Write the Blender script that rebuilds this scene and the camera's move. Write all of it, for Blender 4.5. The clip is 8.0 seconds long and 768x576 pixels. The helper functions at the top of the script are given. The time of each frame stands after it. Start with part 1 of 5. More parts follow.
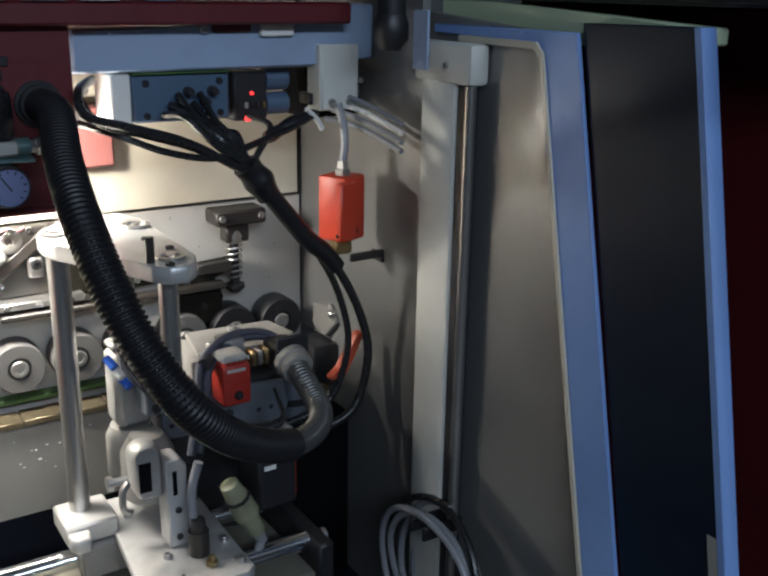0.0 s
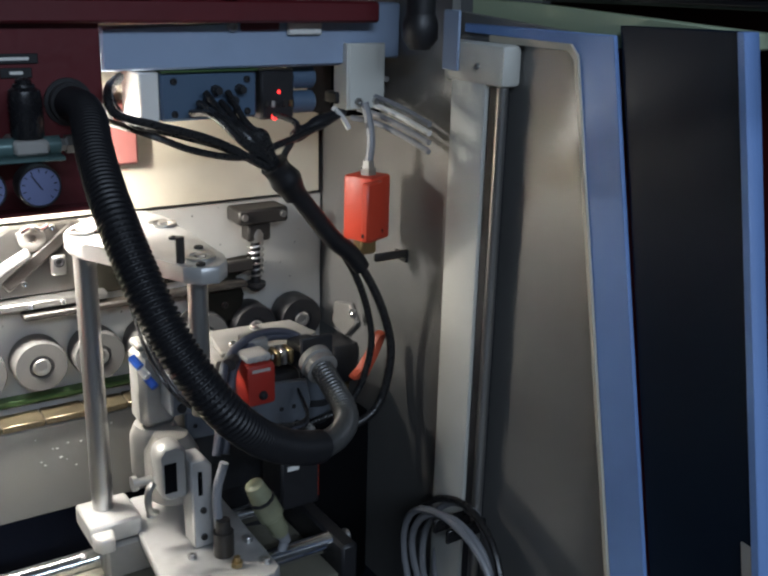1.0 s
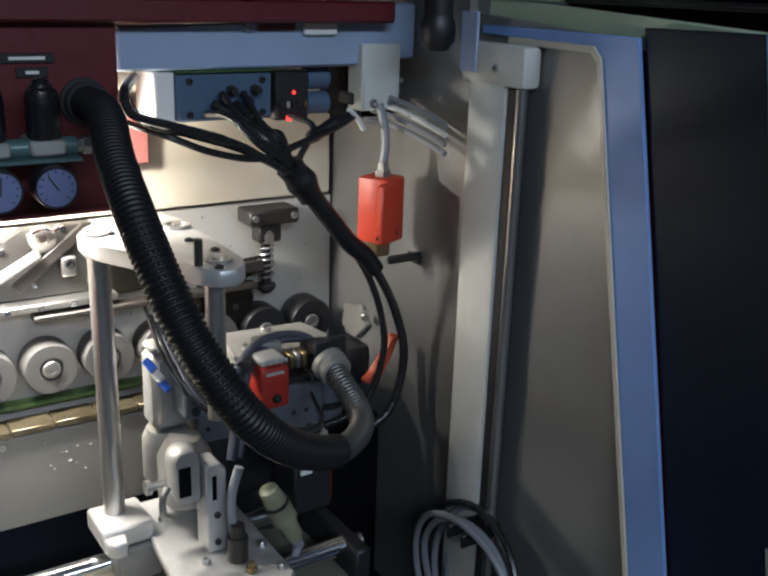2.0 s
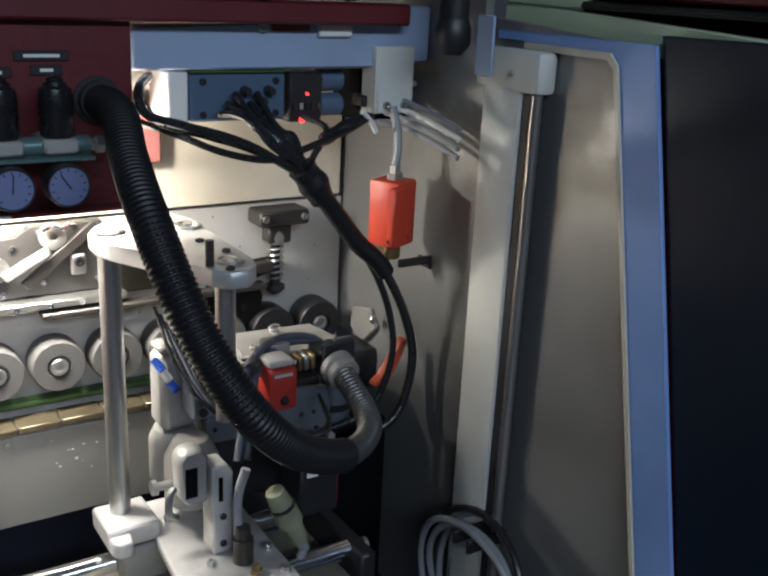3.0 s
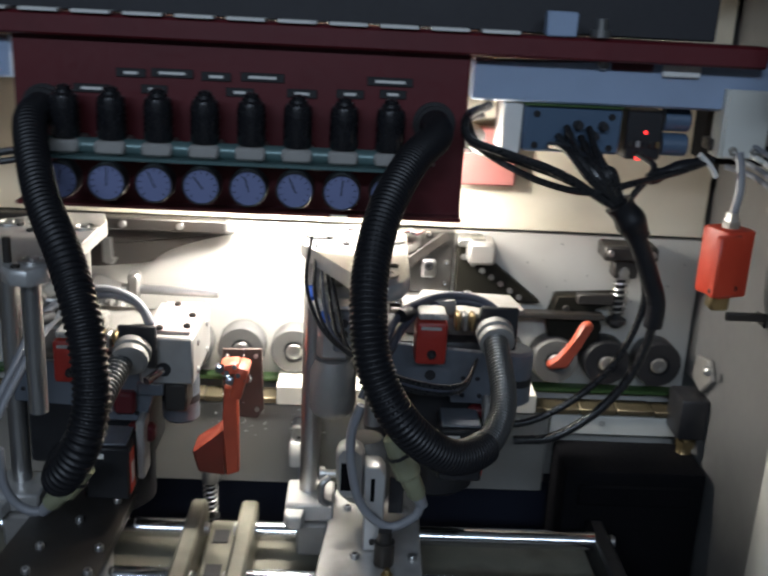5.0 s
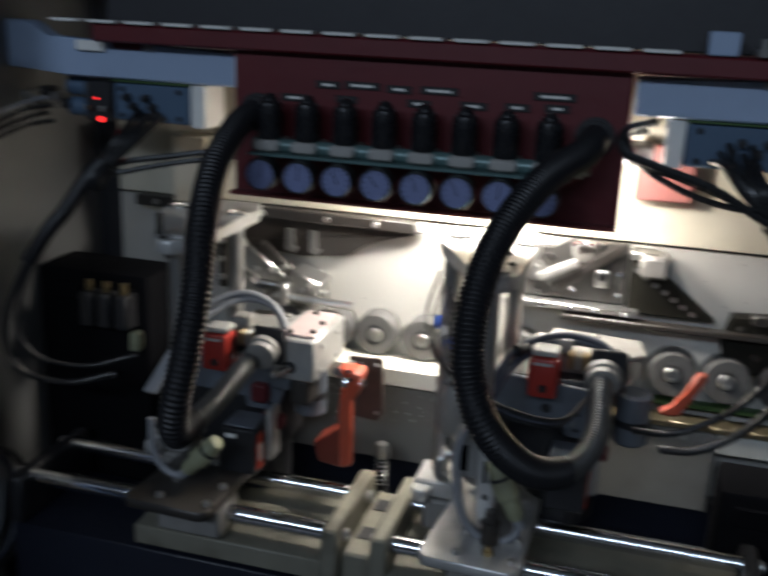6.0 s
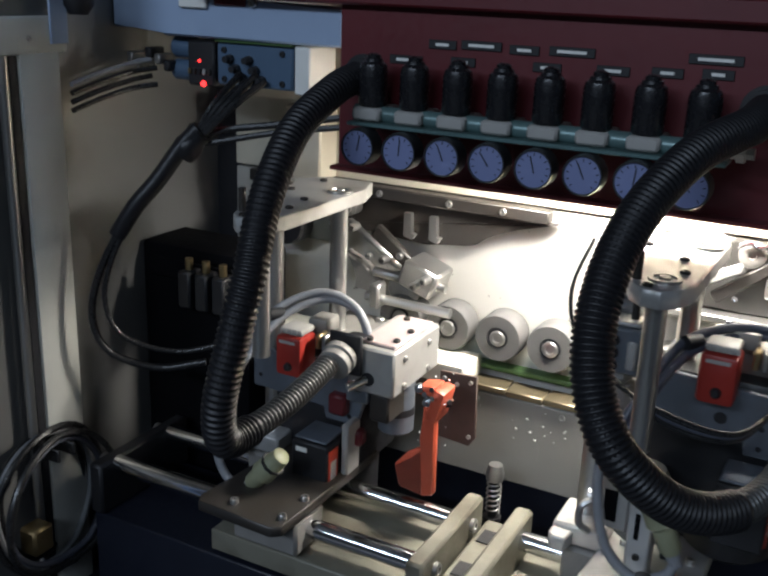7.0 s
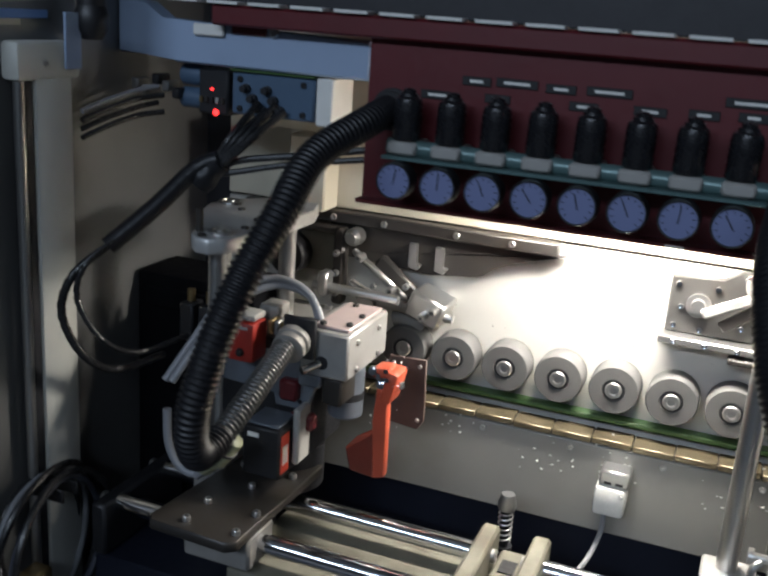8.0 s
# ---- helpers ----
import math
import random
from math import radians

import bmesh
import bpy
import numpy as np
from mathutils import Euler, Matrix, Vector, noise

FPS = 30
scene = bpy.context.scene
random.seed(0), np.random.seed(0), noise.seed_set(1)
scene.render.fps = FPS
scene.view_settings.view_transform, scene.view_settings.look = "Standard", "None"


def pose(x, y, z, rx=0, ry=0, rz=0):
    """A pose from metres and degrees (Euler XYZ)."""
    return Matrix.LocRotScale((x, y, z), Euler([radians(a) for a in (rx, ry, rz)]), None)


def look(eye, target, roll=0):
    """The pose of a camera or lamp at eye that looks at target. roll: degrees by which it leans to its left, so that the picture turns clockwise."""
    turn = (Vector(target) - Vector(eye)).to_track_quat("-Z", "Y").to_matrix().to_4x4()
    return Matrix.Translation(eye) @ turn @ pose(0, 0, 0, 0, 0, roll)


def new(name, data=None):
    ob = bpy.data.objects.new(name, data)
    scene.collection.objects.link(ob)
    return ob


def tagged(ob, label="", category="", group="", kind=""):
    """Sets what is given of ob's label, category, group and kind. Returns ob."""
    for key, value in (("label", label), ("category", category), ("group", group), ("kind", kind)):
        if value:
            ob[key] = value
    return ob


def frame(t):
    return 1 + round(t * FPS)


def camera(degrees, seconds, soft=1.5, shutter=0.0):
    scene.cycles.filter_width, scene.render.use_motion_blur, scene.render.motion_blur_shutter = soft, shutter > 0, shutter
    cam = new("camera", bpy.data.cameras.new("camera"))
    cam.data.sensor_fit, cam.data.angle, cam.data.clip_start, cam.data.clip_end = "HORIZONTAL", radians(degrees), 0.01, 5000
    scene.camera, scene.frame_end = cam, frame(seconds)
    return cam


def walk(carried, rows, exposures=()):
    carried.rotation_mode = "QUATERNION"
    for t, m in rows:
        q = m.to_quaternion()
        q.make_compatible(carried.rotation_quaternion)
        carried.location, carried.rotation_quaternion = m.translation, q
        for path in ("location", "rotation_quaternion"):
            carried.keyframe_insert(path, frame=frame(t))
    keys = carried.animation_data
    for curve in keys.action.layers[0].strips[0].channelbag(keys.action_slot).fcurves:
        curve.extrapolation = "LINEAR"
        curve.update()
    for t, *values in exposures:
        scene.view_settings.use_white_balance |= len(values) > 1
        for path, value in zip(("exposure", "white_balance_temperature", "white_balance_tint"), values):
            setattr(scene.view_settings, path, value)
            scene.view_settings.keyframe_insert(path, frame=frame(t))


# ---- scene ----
cam = camera(44.0, 8.0, soft=2.4, shutter=0.7)
PATH = [
    (0, (-0.193, -0.976, 1.497), (0.848, 0.621, 0.891), 1.0),
    (0.5, (-0.196, -0.968, 1.491), (0.831, 0.641, 0.891), 1.0),
    (1, (-0.216, -0.952, 1.502), (0.824, 0.641, 0.885), 1.5),
    (1.5, (-0.23, -0.938, 1.502), (0.821, 0.647, 0.884), 1.6),
    (3, (-0.238, -0.92, 1.505), (0.809, 0.667, 0.887), 2.8),
    (3.5, (-0.241, -0.932, 1.514), (0.782, 0.671, 0.894), 3.5),
    (4, (-0.245, -0.938, 1.519), (0.644, 0.746, 0.906), 4.1),
    (4.5, (-0.12, -0.997, 1.529), (0.262, 0.862, 0.899), 2.5),
    (4.7, (-0.08, -1.012, 1.521), (0.15, 0.878, 0.909), 2.5),
    (6, (0.12, -1.133, 1.523), (-0.385, 0.714, 0.944), 2.5),
    (6.2, (0.164, -1.056, 1.502), (-0.534, 0.732, 0.939), 1.7),
    (6.5, (0.179, -0.975, 1.488), (-0.664, 0.745, 0.913), 2.0),
    (7, (0.157, -0.93, 1.48), (-0.715, 0.762, 0.864), 2.2),
    (7.5, (0.145, -0.907, 1.478), (-0.737, 0.781, 0.868), 2.5),
    (7.8, (0.099, -0.944, 1.476), (-0.711, 0.793, 0.906), 3.3),
    (8, (0.009, -0.993, 1.487), (-0.667, 0.802, 0.922), 4.1),
]
walk(cam, [(t, look(eye, target, roll)) for t, eye, target, roll in PATH], [(0, 0.15), (3.0, 0.25), (3.8, 0.22), (4.7, 0.15), (5.8, -0.45), (6.1, -0.4), (6.6, 0.0), (7.2, 0.12), (8.0, 0.05)])

# ---------------- light ----------------
world = bpy.data.worlds.new("hall_air")
scene.world = world
world.use_nodes = True
world.node_tree.nodes["Background"].inputs[0].default_value = (0.42, 0.55, 0.95, 1)
world.node_tree.nodes["Background"].inputs[1].default_value = 0.05


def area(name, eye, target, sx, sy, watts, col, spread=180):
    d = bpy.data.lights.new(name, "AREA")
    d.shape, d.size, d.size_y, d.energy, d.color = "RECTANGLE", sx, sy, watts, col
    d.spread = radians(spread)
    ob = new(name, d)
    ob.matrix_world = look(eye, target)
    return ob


area("work_light", (-0.10, 0.185, 1.322), (-0.10, 0.195, 1.0), 0.22, 0.05, 5.8, (1.0, 0.965, 0.91), 166)
# The second one is an unseen fill, added to brighten the left side.
for bx, watts in ((0.088, 1.95), (-0.16, 1.4)):
    bulb = bpy.data.lights.new("bulb_and_fill", "POINT")
    bulb.energy, bulb.color, bulb.shadow_soft_size = watts, (1.0, 0.955, 0.88), 0.009
    new("bulb_and_fill", bulb).location = (bx, 0.168, 1.310)
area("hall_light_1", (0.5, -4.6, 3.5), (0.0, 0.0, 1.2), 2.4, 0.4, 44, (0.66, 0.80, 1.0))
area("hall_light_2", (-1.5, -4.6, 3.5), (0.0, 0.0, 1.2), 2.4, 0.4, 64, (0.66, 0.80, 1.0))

# ---------------- materials ----------------


def mat(name, col, rough=0.5, metal=0.0, var=0.15, scale=30.0, bump=0.1, streak=(1, 1, 1), rvar=0.15, dirt=0.0, dirtcol=(0.05, 0.035, 0.02), coat=0.0, spec=0.5):
    """Paint, metal or plastic with grain, blotches and stains."""
    m = bpy.data.materials.new(name)
    m.use_nodes = True
    nt = m.node_tree
    b = nt.nodes["Principled BSDF"]
    L = nt.links.new
    tc = nt.nodes.new("ShaderNodeTexCoord")
    mp = nt.nodes.new("ShaderNodeMapping")
    mp.inputs["Scale"].default_value = streak
    L(tc.outputs["Object"], mp.inputs[0])
    n1 = nt.nodes.new("ShaderNodeTexNoise")
    n1.inputs["Scale"].default_value, n1.inputs["Detail"].default_value = scale, 6
    L(mp.outputs[0], n1.inputs["Vector"])
    n2 = nt.nodes.new("ShaderNodeTexNoise")
    n2.inputs["Scale"].default_value, n2.inputs["Detail"].default_value = scale * 8, 4
    L(mp.outputs[0], n2.inputs["Vector"])
    mix = nt.nodes.new("ShaderNodeMixRGB")
    mix.inputs[1].default_value = (*[c * (1 - var) for c in col], 1)
    mix.inputs[2].default_value = (*[min(1, c * (1 + var)) for c in col], 1)
    L(n1.outputs["Fac"], mix.inputs[0])
    out = mix.outputs[0]
    if dirt:
        n3 = nt.nodes.new("ShaderNodeTexNoise")
        n3.inputs["Scale"].default_value, n3.inputs["Detail"].default_value = scale * 0.6, 8
        L(tc.outputs["Object"], n3.inputs["Vector"])
        rp = nt.nodes.new("ShaderNodeValToRGB")
        rp.color_ramp.elements[0].position, rp.color_ramp.elements[1].position = 0.5, 0.72
        rp.color_ramp.elements[1].color = (dirt, dirt, dirt, 1)
        L(n3.outputs["Fac"], rp.inputs[0])
        m2 = nt.nodes.new("ShaderNodeMixRGB")
        m2.inputs[2].default_value = (*dirtcol, 1)
        L(rp.outputs[0], m2.inputs[0])
        L(out, m2.inputs[1])
        out = m2.outputs[0]
    L(out, b.inputs["Base Color"])
    rr = nt.nodes.new("ShaderNodeMapRange")
    rr.inputs["To Min"].default_value, rr.inputs["To Max"].default_value = max(0.02, rough - rvar), min(1, rough + rvar)
    L(n2.outputs["Fac"], rr.inputs["Value"])
    L(rr.outputs[0], b.inputs["Roughness"])
    b.inputs["Metallic"].default_value = metal
    b.inputs["Coat Weight"].default_value = coat
    b.inputs["Specular IOR Level"].default_value = spec
    if bump:
        bp = nt.nodes.new("ShaderNodeBump")
        bp.inputs["Strength"].default_value, bp.inputs["Distance"].default_value = bump, 0.0004
        L(n2.outputs["Fac"], bp.inputs["Height"])
        L(bp.outputs[0], b.inputs["Normal"])
    return m


def glow(name, col, k):
    m = bpy.data.materials.new(name)
    m.use_nodes = True
    b = m.node_tree.nodes["Principled BSDF"]
    b.inputs["Base Color"].default_value = (*col, 1)
    b.inputs["Emission Color"].default_value = (*col, 1)
    b.inputs["Emission Strength"].default_value = k
    return m


CREAM = mat("cream_paint", (0.62, 0.575, 0.46), 0.42, 0, 0.06, 9, 0.05, dirt=0.25)
STEEL_SHEET = mat("grey_sheet", (0.25, 0.247, 0.242), 0.42, 0.5, 0.18, 5, 0.05, (1, 1, 1), dirt=0.5, dirtcol=(0.09, 0.085, 0.08))
BACK = mat("back_plate_steel", (0.56, 0.545, 0.50), 0.45, 0.25, 0.08, 7, 0.06, dirt=0.22)
RED = mat("dark_red_paint", (0.10, 0.009, 0.013), 0.45, 0, 0.15, 14, 0.06, dirt=0.2, dirtcol=(0.04, 0.01, 0.01))
HOOD = mat("dark_hood", (0.02, 0.02, 0.024), 0.55, 0, 0.2, 14, 0.1)
BLUE = mat("blue_grey_paint", (0.30, 0.385, 0.53), 0.42, 0, 0.06, 10, 0.05, dirt=0.15)
BLUEF = mat("frame_blue", (0.19, 0.33, 0.66), 0.5, 0, 0.06, 10, 0.05, dirt=0.12)
# Pale paint with the greenish light on it mixed into the colour.
PALEG = mat("pale_paint_lit_green", (0.52, 0.62, 0.42), 0.45, 0, 0.05, 12, 0.05, dirt=0.15)
PALE = mat("pale_paint", (0.60, 0.60, 0.55), 0.45, 0, 0.05, 12, 0.05, dirt=0.15)
DARKGLASS = mat("dark_panel", (0.007, 0.014, 0.028), 0.42, 0, 0.25, 4, 0.03, dirt=0.6, dirtcol=(0.018, 0.030, 0.048), spec=0.14)
RUBBER = mat("black_rubber", (0.011, 0.011, 0.013), 0.4, 0, 0.3, 40, 0.06, rvar=0.08, spec=0.35)
PLUGR = mat("dull_red_plug", (0.30, 0.024, 0.016), 0.4, 0, 0.12, 30, 0.06, dirt=0.25)
DARKC = mat("dark_blue_grey_cable", (0.055, 0.06, 0.08), 0.4, 0, 0.15, 40, 0.1)
BOARD = mat("cream_laminate", (0.72, 0.69, 0.60), 0.4, 0, 0.04, 14, 0.03, dirt=0.12, dirtcol=(0.4, 0.33, 0.2))
CONDUIT = mat("grey_ribbed_conduit", (0.075, 0.075, 0.073), 0.3, 0.35, 0.2, 40, 0.05, rvar=0.08)
CABLE = mat("black_cable", (0.014, 0.014, 0.015), 0.3, 0, 0.3, 40, 0.1)
GREYC = mat("grey_cable", (0.22, 0.225, 0.24), 0.45, 0, 0.1, 40, 0.1)
STEEL = mat("machined_steel", (0.46, 0.455, 0.44), 0.3, 0.9, 0.05, 25, 0, rvar=0.04)
CHROME = mat("hard_chrome", (0.75, 0.76, 0.78), 0.13, 1.0, 0.03, 30, 0, rvar=0.02)
ALU = mat("milled_aluminium", (0.52, 0.515, 0.50), 0.36, 0.45, 0.12, 26, 0.05, rvar=0.1, dirt=0.35)
DSTEEL = mat("dark_oily_steel", (0.04, 0.036, 0.033), 0.42, 0.3, 0.3, 22, 0.06, rvar=0.08, dirt=0.35)
WORN = mat("worn_cream_block", (0.19, 0.18, 0.14), 0.5, 0.1, 0.2, 24, 0.1, dirt=0.6)
CHAIN = mat("oily_chain_steel", (0.20, 0.165, 0.105), 0.36, 0.75, 0.3, 34, 0.12, rvar=0.1, dirt=0.6)
LEVERP = mat("oily_grey_plate", (0.055, 0.053, 0.05), 0.45, 0.35, 0.3, 22, 0.08, dirt=0.6)
RUST = mat("brown_chip_plate", (0.085, 0.055, 0.045), 0.6, 0.1, 0.3, 30, 0.15, dirt=0.4)
APRON = mat("smeared_apron_steel", (0.29, 0.28, 0.255), 0.45, 0.3, 0.14, 9, 0.1, dirt=0.35)
ALUD = mat("dull_aluminium", (0.36, 0.355, 0.34), 0.42, 0.4, 0.14, 22, 0.04, rvar=0.07, dirt=0.35)
CAST = mat("grey_casting", (0.23, 0.22, 0.205), 0.55, 0.2, 0.15, 26, 0.12, dirt=0.3)
BLACKM = mat("black_motor", (0.014, 0.014, 0.016), 0.45, 0.0, 0.3, 26, 0.2)
BRASS = mat("brass", (0.33, 0.25, 0.13), 0.34, 0.9, 0.15, 30, 0.1, dirt=0.25)
REDP = mat("red_plastic", (0.56, 0.055, 0.025), 0.42, 0, 0.08, 30, 0.06, dirt=0.1)
ORANGED = mat("dull_orange_paint", (0.17, 0.026, 0.014), 0.5, 0, 0.15, 24, 0.1, dirt=0.35)
ORANGE = mat("orange_paint", (0.46, 0.075, 0.035), 0.45, 0, 0.12, 24, 0.1, dirt=0.25)
BLUEP = mat("blue_plastic", (0.03, 0.12, 0.55), 0.35, 0, 0.1, 30, 0.05)
BOXB = mat("terminal_box_paint", (0.07, 0.115, 0.18), 0.4, 0, 0.1, 20, 0.05, dirt=0.1)
GREYP = mat("grey_plastic", (0.33, 0.32, 0.30), 0.5, 0, 0.08, 30, 0.06, dirt=0.15)
OLIVE = mat("olive_grey_plastic", (0.24, 0.245, 0.155), 0.45, 0, 0.18, 30, 0.06, dirt=0.4)
WHITE = mat("white_plastic", (0.75, 0.74, 0.70), 0.4, 0, 0.05, 30, 0.04, dirt=0.08)
ROLL = mat("grey_rubber_roller", (0.09, 0.088, 0.085), 0.6, 0, 0.12, 30, 0.15, dirt=0.25)
GREEN = mat("green_belt", (0.04, 0.09, 0.025), 0.5, 0, 0.15, 30, 0.1)
DIAL = mat("gauge_dial", (0.17, 0.20, 0.36), 0.4, 0, 0.05, 30, 0.0)
INK = mat("black_ink", (0.01, 0.01, 0.012), 0.6, 0, 0, 30, 0.0)
BOWL = mat("black_bowl", (0.012, 0.012, 0.014), 0.25, 0, 0.2, 30, 0.05)
TEAL = mat("teal_manifold", (0.10, 0.17, 0.17), 0.35, 0.3, 0.12, 30, 0.08, dirt=0.2)
CLEAR = mat("milky_plastic", (0.62, 0.62, 0.58), 0.25, 0, 0.08, 30, 0.05)
OILY = mat("oil_stained_plate", (0.012, 0.011, 0.008), 0.65, 0, 0.35, 26, 0.05, rvar=0.06, dirt=0.4, dirtcol=(0.035, 0.03, 0.022), spec=0.12)
# Near-black that carries the shade of corners and openings in its colour.
SHADEB = mat("shade_black", (0.004, 0.004, 0.005), 0.8, 0, 0.3, 20, 0.2, spec=0.06)
PIT = mat("dark_pit", (0.009, 0.011, 0.02), 0.4, 0, 0.3, 12, 0.2)
CONC = mat("concrete_floor", (0.18, 0.175, 0.165), 0.7, 0, 0.2, 3, 0.3)
HALLW = mat("hall_wall", (0.35, 0.36, 0.36), 0.8, 0, 0.1, 2, 0.2)
PINK = mat("pinkish_sheet", (0.55, 0.44, 0.42), 0.4, 0.3)
GREYB = mat("blue_grey_steel", (0.15, 0.17, 0.20), 0.42, 0.4, 0.2, 20, 0.08, dirt=0.4)
LEDR = glow("red_led", (1.0, 0.03, 0.03), 3)
TUBE = glow("lamp_tube", (1.0, 0.93, 0.8), 14)

# ---------------- mesh helpers ----------------
ORG = {}


def thing(name, base, label, category, group="", kind=""):
    ob = new(name)
    ob.empty_display_size = 0.02
    ob.location = base
    ORG[ob.name] = Vector(base)
    return tagged(ob, label, category, group, kind)


def finish(name, bm, material, smooth=40):
    me = bpy.data.meshes.new(name)
    bmesh.ops.recalc_face_normals(bm, faces=bm.faces)
    for f in bm.faces:
        f.smooth = True
    lim = radians(smooth)
    for e in bm.edges:
        if len(e.link_faces) == 2 and e.calc_face_angle(0) > lim:
            e.smooth = False
    bm.to_mesh(me)
    bm.free()
    me.materials.append(material)
    return me


def part(name, bm, material, parent, label=""):
    """bm is in world metres; the mesh becomes one part under its parent."""
    o = ORG[parent.name]
    bmesh.ops.translate(bm, verts=bm.verts, vec=-o)
    ob = new(name, finish(name, bm, material))
    ob.parent = parent
    ORG[ob.name] = o
    if label:
        ob["label"] = label
    return ob


def solid(name, bm, material, base, label, category, group="", kind=""):
    """A thing that is one mesh, with its origin at base."""
    bmesh.ops.translate(bm, verts=bm.verts, vec=-Vector(base))
    ob = new(name, finish(name, bm, material))
    ob.location = base
    ORG[ob.name] = Vector(base)
    return tagged(ob, label, category, group, kind)


def box(c0, c1, bevel=0.0015, bm=None, rot=None, seg=1):
    bm = bm or bmesh.new()
    a, b = Vector(c0), Vector(c1)
    lo = Vector([min(p, q) for p, q in zip(a, b)])
    hi = Vector([max(p, q) for p, q in zip(a, b)])
    s = hi - lo
    m = Matrix.Translation((lo + hi) / 2)
    if rot:
        m = m @ Euler([radians(r) for r in rot]).to_matrix().to_4x4()
    new_v = bmesh.ops.create_cube(bm, size=1, matrix=m @ Matrix.Diagonal((*s, 1)))["verts"]
    if bevel:
        es = list({e for v in new_v for e in v.link_edges})
        bmesh.ops.bevel(bm, geom=es, offset=min(bevel, min(s) * 0.45), segments=seg, affect="EDGES", profile=0.5)
    return bm


def cyl(p0, p1, r, r2=None, seg=24, bm=None, bevel=0.0):
    bm = bm or bmesh.new()
    a, b = Vector(p0), Vector(p1)
    d = b - a
    q = d.to_track_quat("Z", "Y").to_matrix().to_4x4()
    vs = bmesh.ops.create_cone(bm, cap_ends=True, cap_tris=False, segments=seg, radius1=r, radius2=r if r2 is None else r2, depth=d.length, matrix=Matrix.Translation((a + b) / 2) @ q)["verts"]
    if bevel:
        fs = {f for v in vs for f in v.link_faces if len(f.verts) > 4}
        es = list({e for f in fs for e in f.edges})
        bmesh.ops.bevel(bm, geom=es, offset=bevel, segments=2, affect="EDGES", profile=0.5)
    return bm


def lathe(p0, axis, prof, seg=28, bm=None):
    """prof: (distance along the axis, radius)."""
    bm = bm or bmesh.new()
    q = Vector(axis).to_track_quat("Z", "Y")
    o = Vector(p0)
    rings = []
    for d, r in prof:
        rings.append([bm.verts.new(o + q @ Vector((r * math.cos(2 * math.pi * k / seg), r * math.sin(2 * math.pi * k / seg), d))) for k in range(seg)])
    for a, b in zip(rings, rings[1:]):
        for k in range(seg):
            bm.faces.new((a[k], a[(k + 1) % seg], b[(k + 1) % seg], b[k]))
    bm.faces.new(rings[0])
    bm.faces.new(rings[-1])
    return bm


def prism(pts, z0, z1, bevel=0.0015, bm=None, axis="z"):
    """A plate of the outline pts, from z0 to z1 along axis."""
    bm = bm or bmesh.new()

    def at(p, h):
        return {"z": (p[0], p[1], h), "y": (p[0], h, p[1]), "x": (h, p[0], p[1])}[axis]
    lo = [bm.verts.new(at(p, z0)) for p in pts]
    hi = [bm.verts.new(at(p, z1)) for p in pts]
    n = len(pts)
    bm.faces.new(lo), bm.faces.new(hi)
    for k in range(n):
        bm.faces.new((lo[k], lo[(k + 1) % n], hi[(k + 1) % n], hi[k]))
    if bevel:
        es = list({e for v in lo + hi for e in v.link_edges})
        bmesh.ops.bevel(bm, geom=es, offset=bevel, segments=1, affect="EDGES", profile=0.5)
    return bm


def spline(pts, n):
    """n + 1 points along a smooth line through pts."""
    P = [Vector(p) for p in pts]
    P = [P[0] * 2 - P[1]] + P + [P[-1] * 2 - P[-2]]
    fine = []
    for i in range(1, len(P) - 2):
        for k in range(20):
            t = k / 20
            a, b, c, d = P[i - 1], P[i], P[i + 1], P[i + 2]
            fine.append(0.5 * ((2 * b) + (c - a) * t + (2 * a - 5 * b + 4 * c - d) * t * t + (3 * b - a - 3 * c + d) * t ** 3))
    fine.append(P[-2])
    acc = [0]
    for a, b in zip(fine, fine[1:]):
        acc.append(acc[-1] + (b - a).length)
    out, j = [], 0
    for k in range(n + 1):
        s = acc[-1] * k / n
        while j < len(fine) - 2 and acc[j + 1] < s:
            j += 1
        u = (s - acc[j]) / max(1e-9, acc[j + 1] - acc[j])
        out.append(fine[j].lerp(fine[j + 1], min(1, max(0, u))))
    return out


def wire(pts, r, n=28, seg=8, bm=None, wobble=0.0):
    bm = bm or bmesh.new()
    C = spline(pts, n)
    rings, up = [], None
    for i, c in enumerate(C):
        d = (C[min(i + 1, n)] - C[max(i - 1, 0)]).normalized()
        up = d.orthogonal().normalized() if up is None else (up - d * up.dot(d)).normalized()
        side = d.cross(up)
        rr = r * (1 + wobble * noise.noise(c * 60))
        rings.append([bm.verts.new(c + rr * (math.cos(2 * math.pi * k / seg) * up + math.sin(2 * math.pi * k / seg) * side)) for k in range(seg)])
    for a, b in zip(rings, rings[1:]):
        for k in range(seg):
            bm.faces.new((a[k], a[(k + 1) % seg], b[(k + 1) % seg], b[k]))
    bm.faces.new(rings[0]), bm.faces.new(rings[-1])
    return bm


def screw(p, axis, r=0.004, h=0.003, bm=None):
    """Cap screw with a hex socket."""
    return lathe(p, axis, [(0, r), (h * 0.8, r), (h, r * 0.85), (h, r * 0.5), (h * 0.4, r * 0.45)], 12, bm)


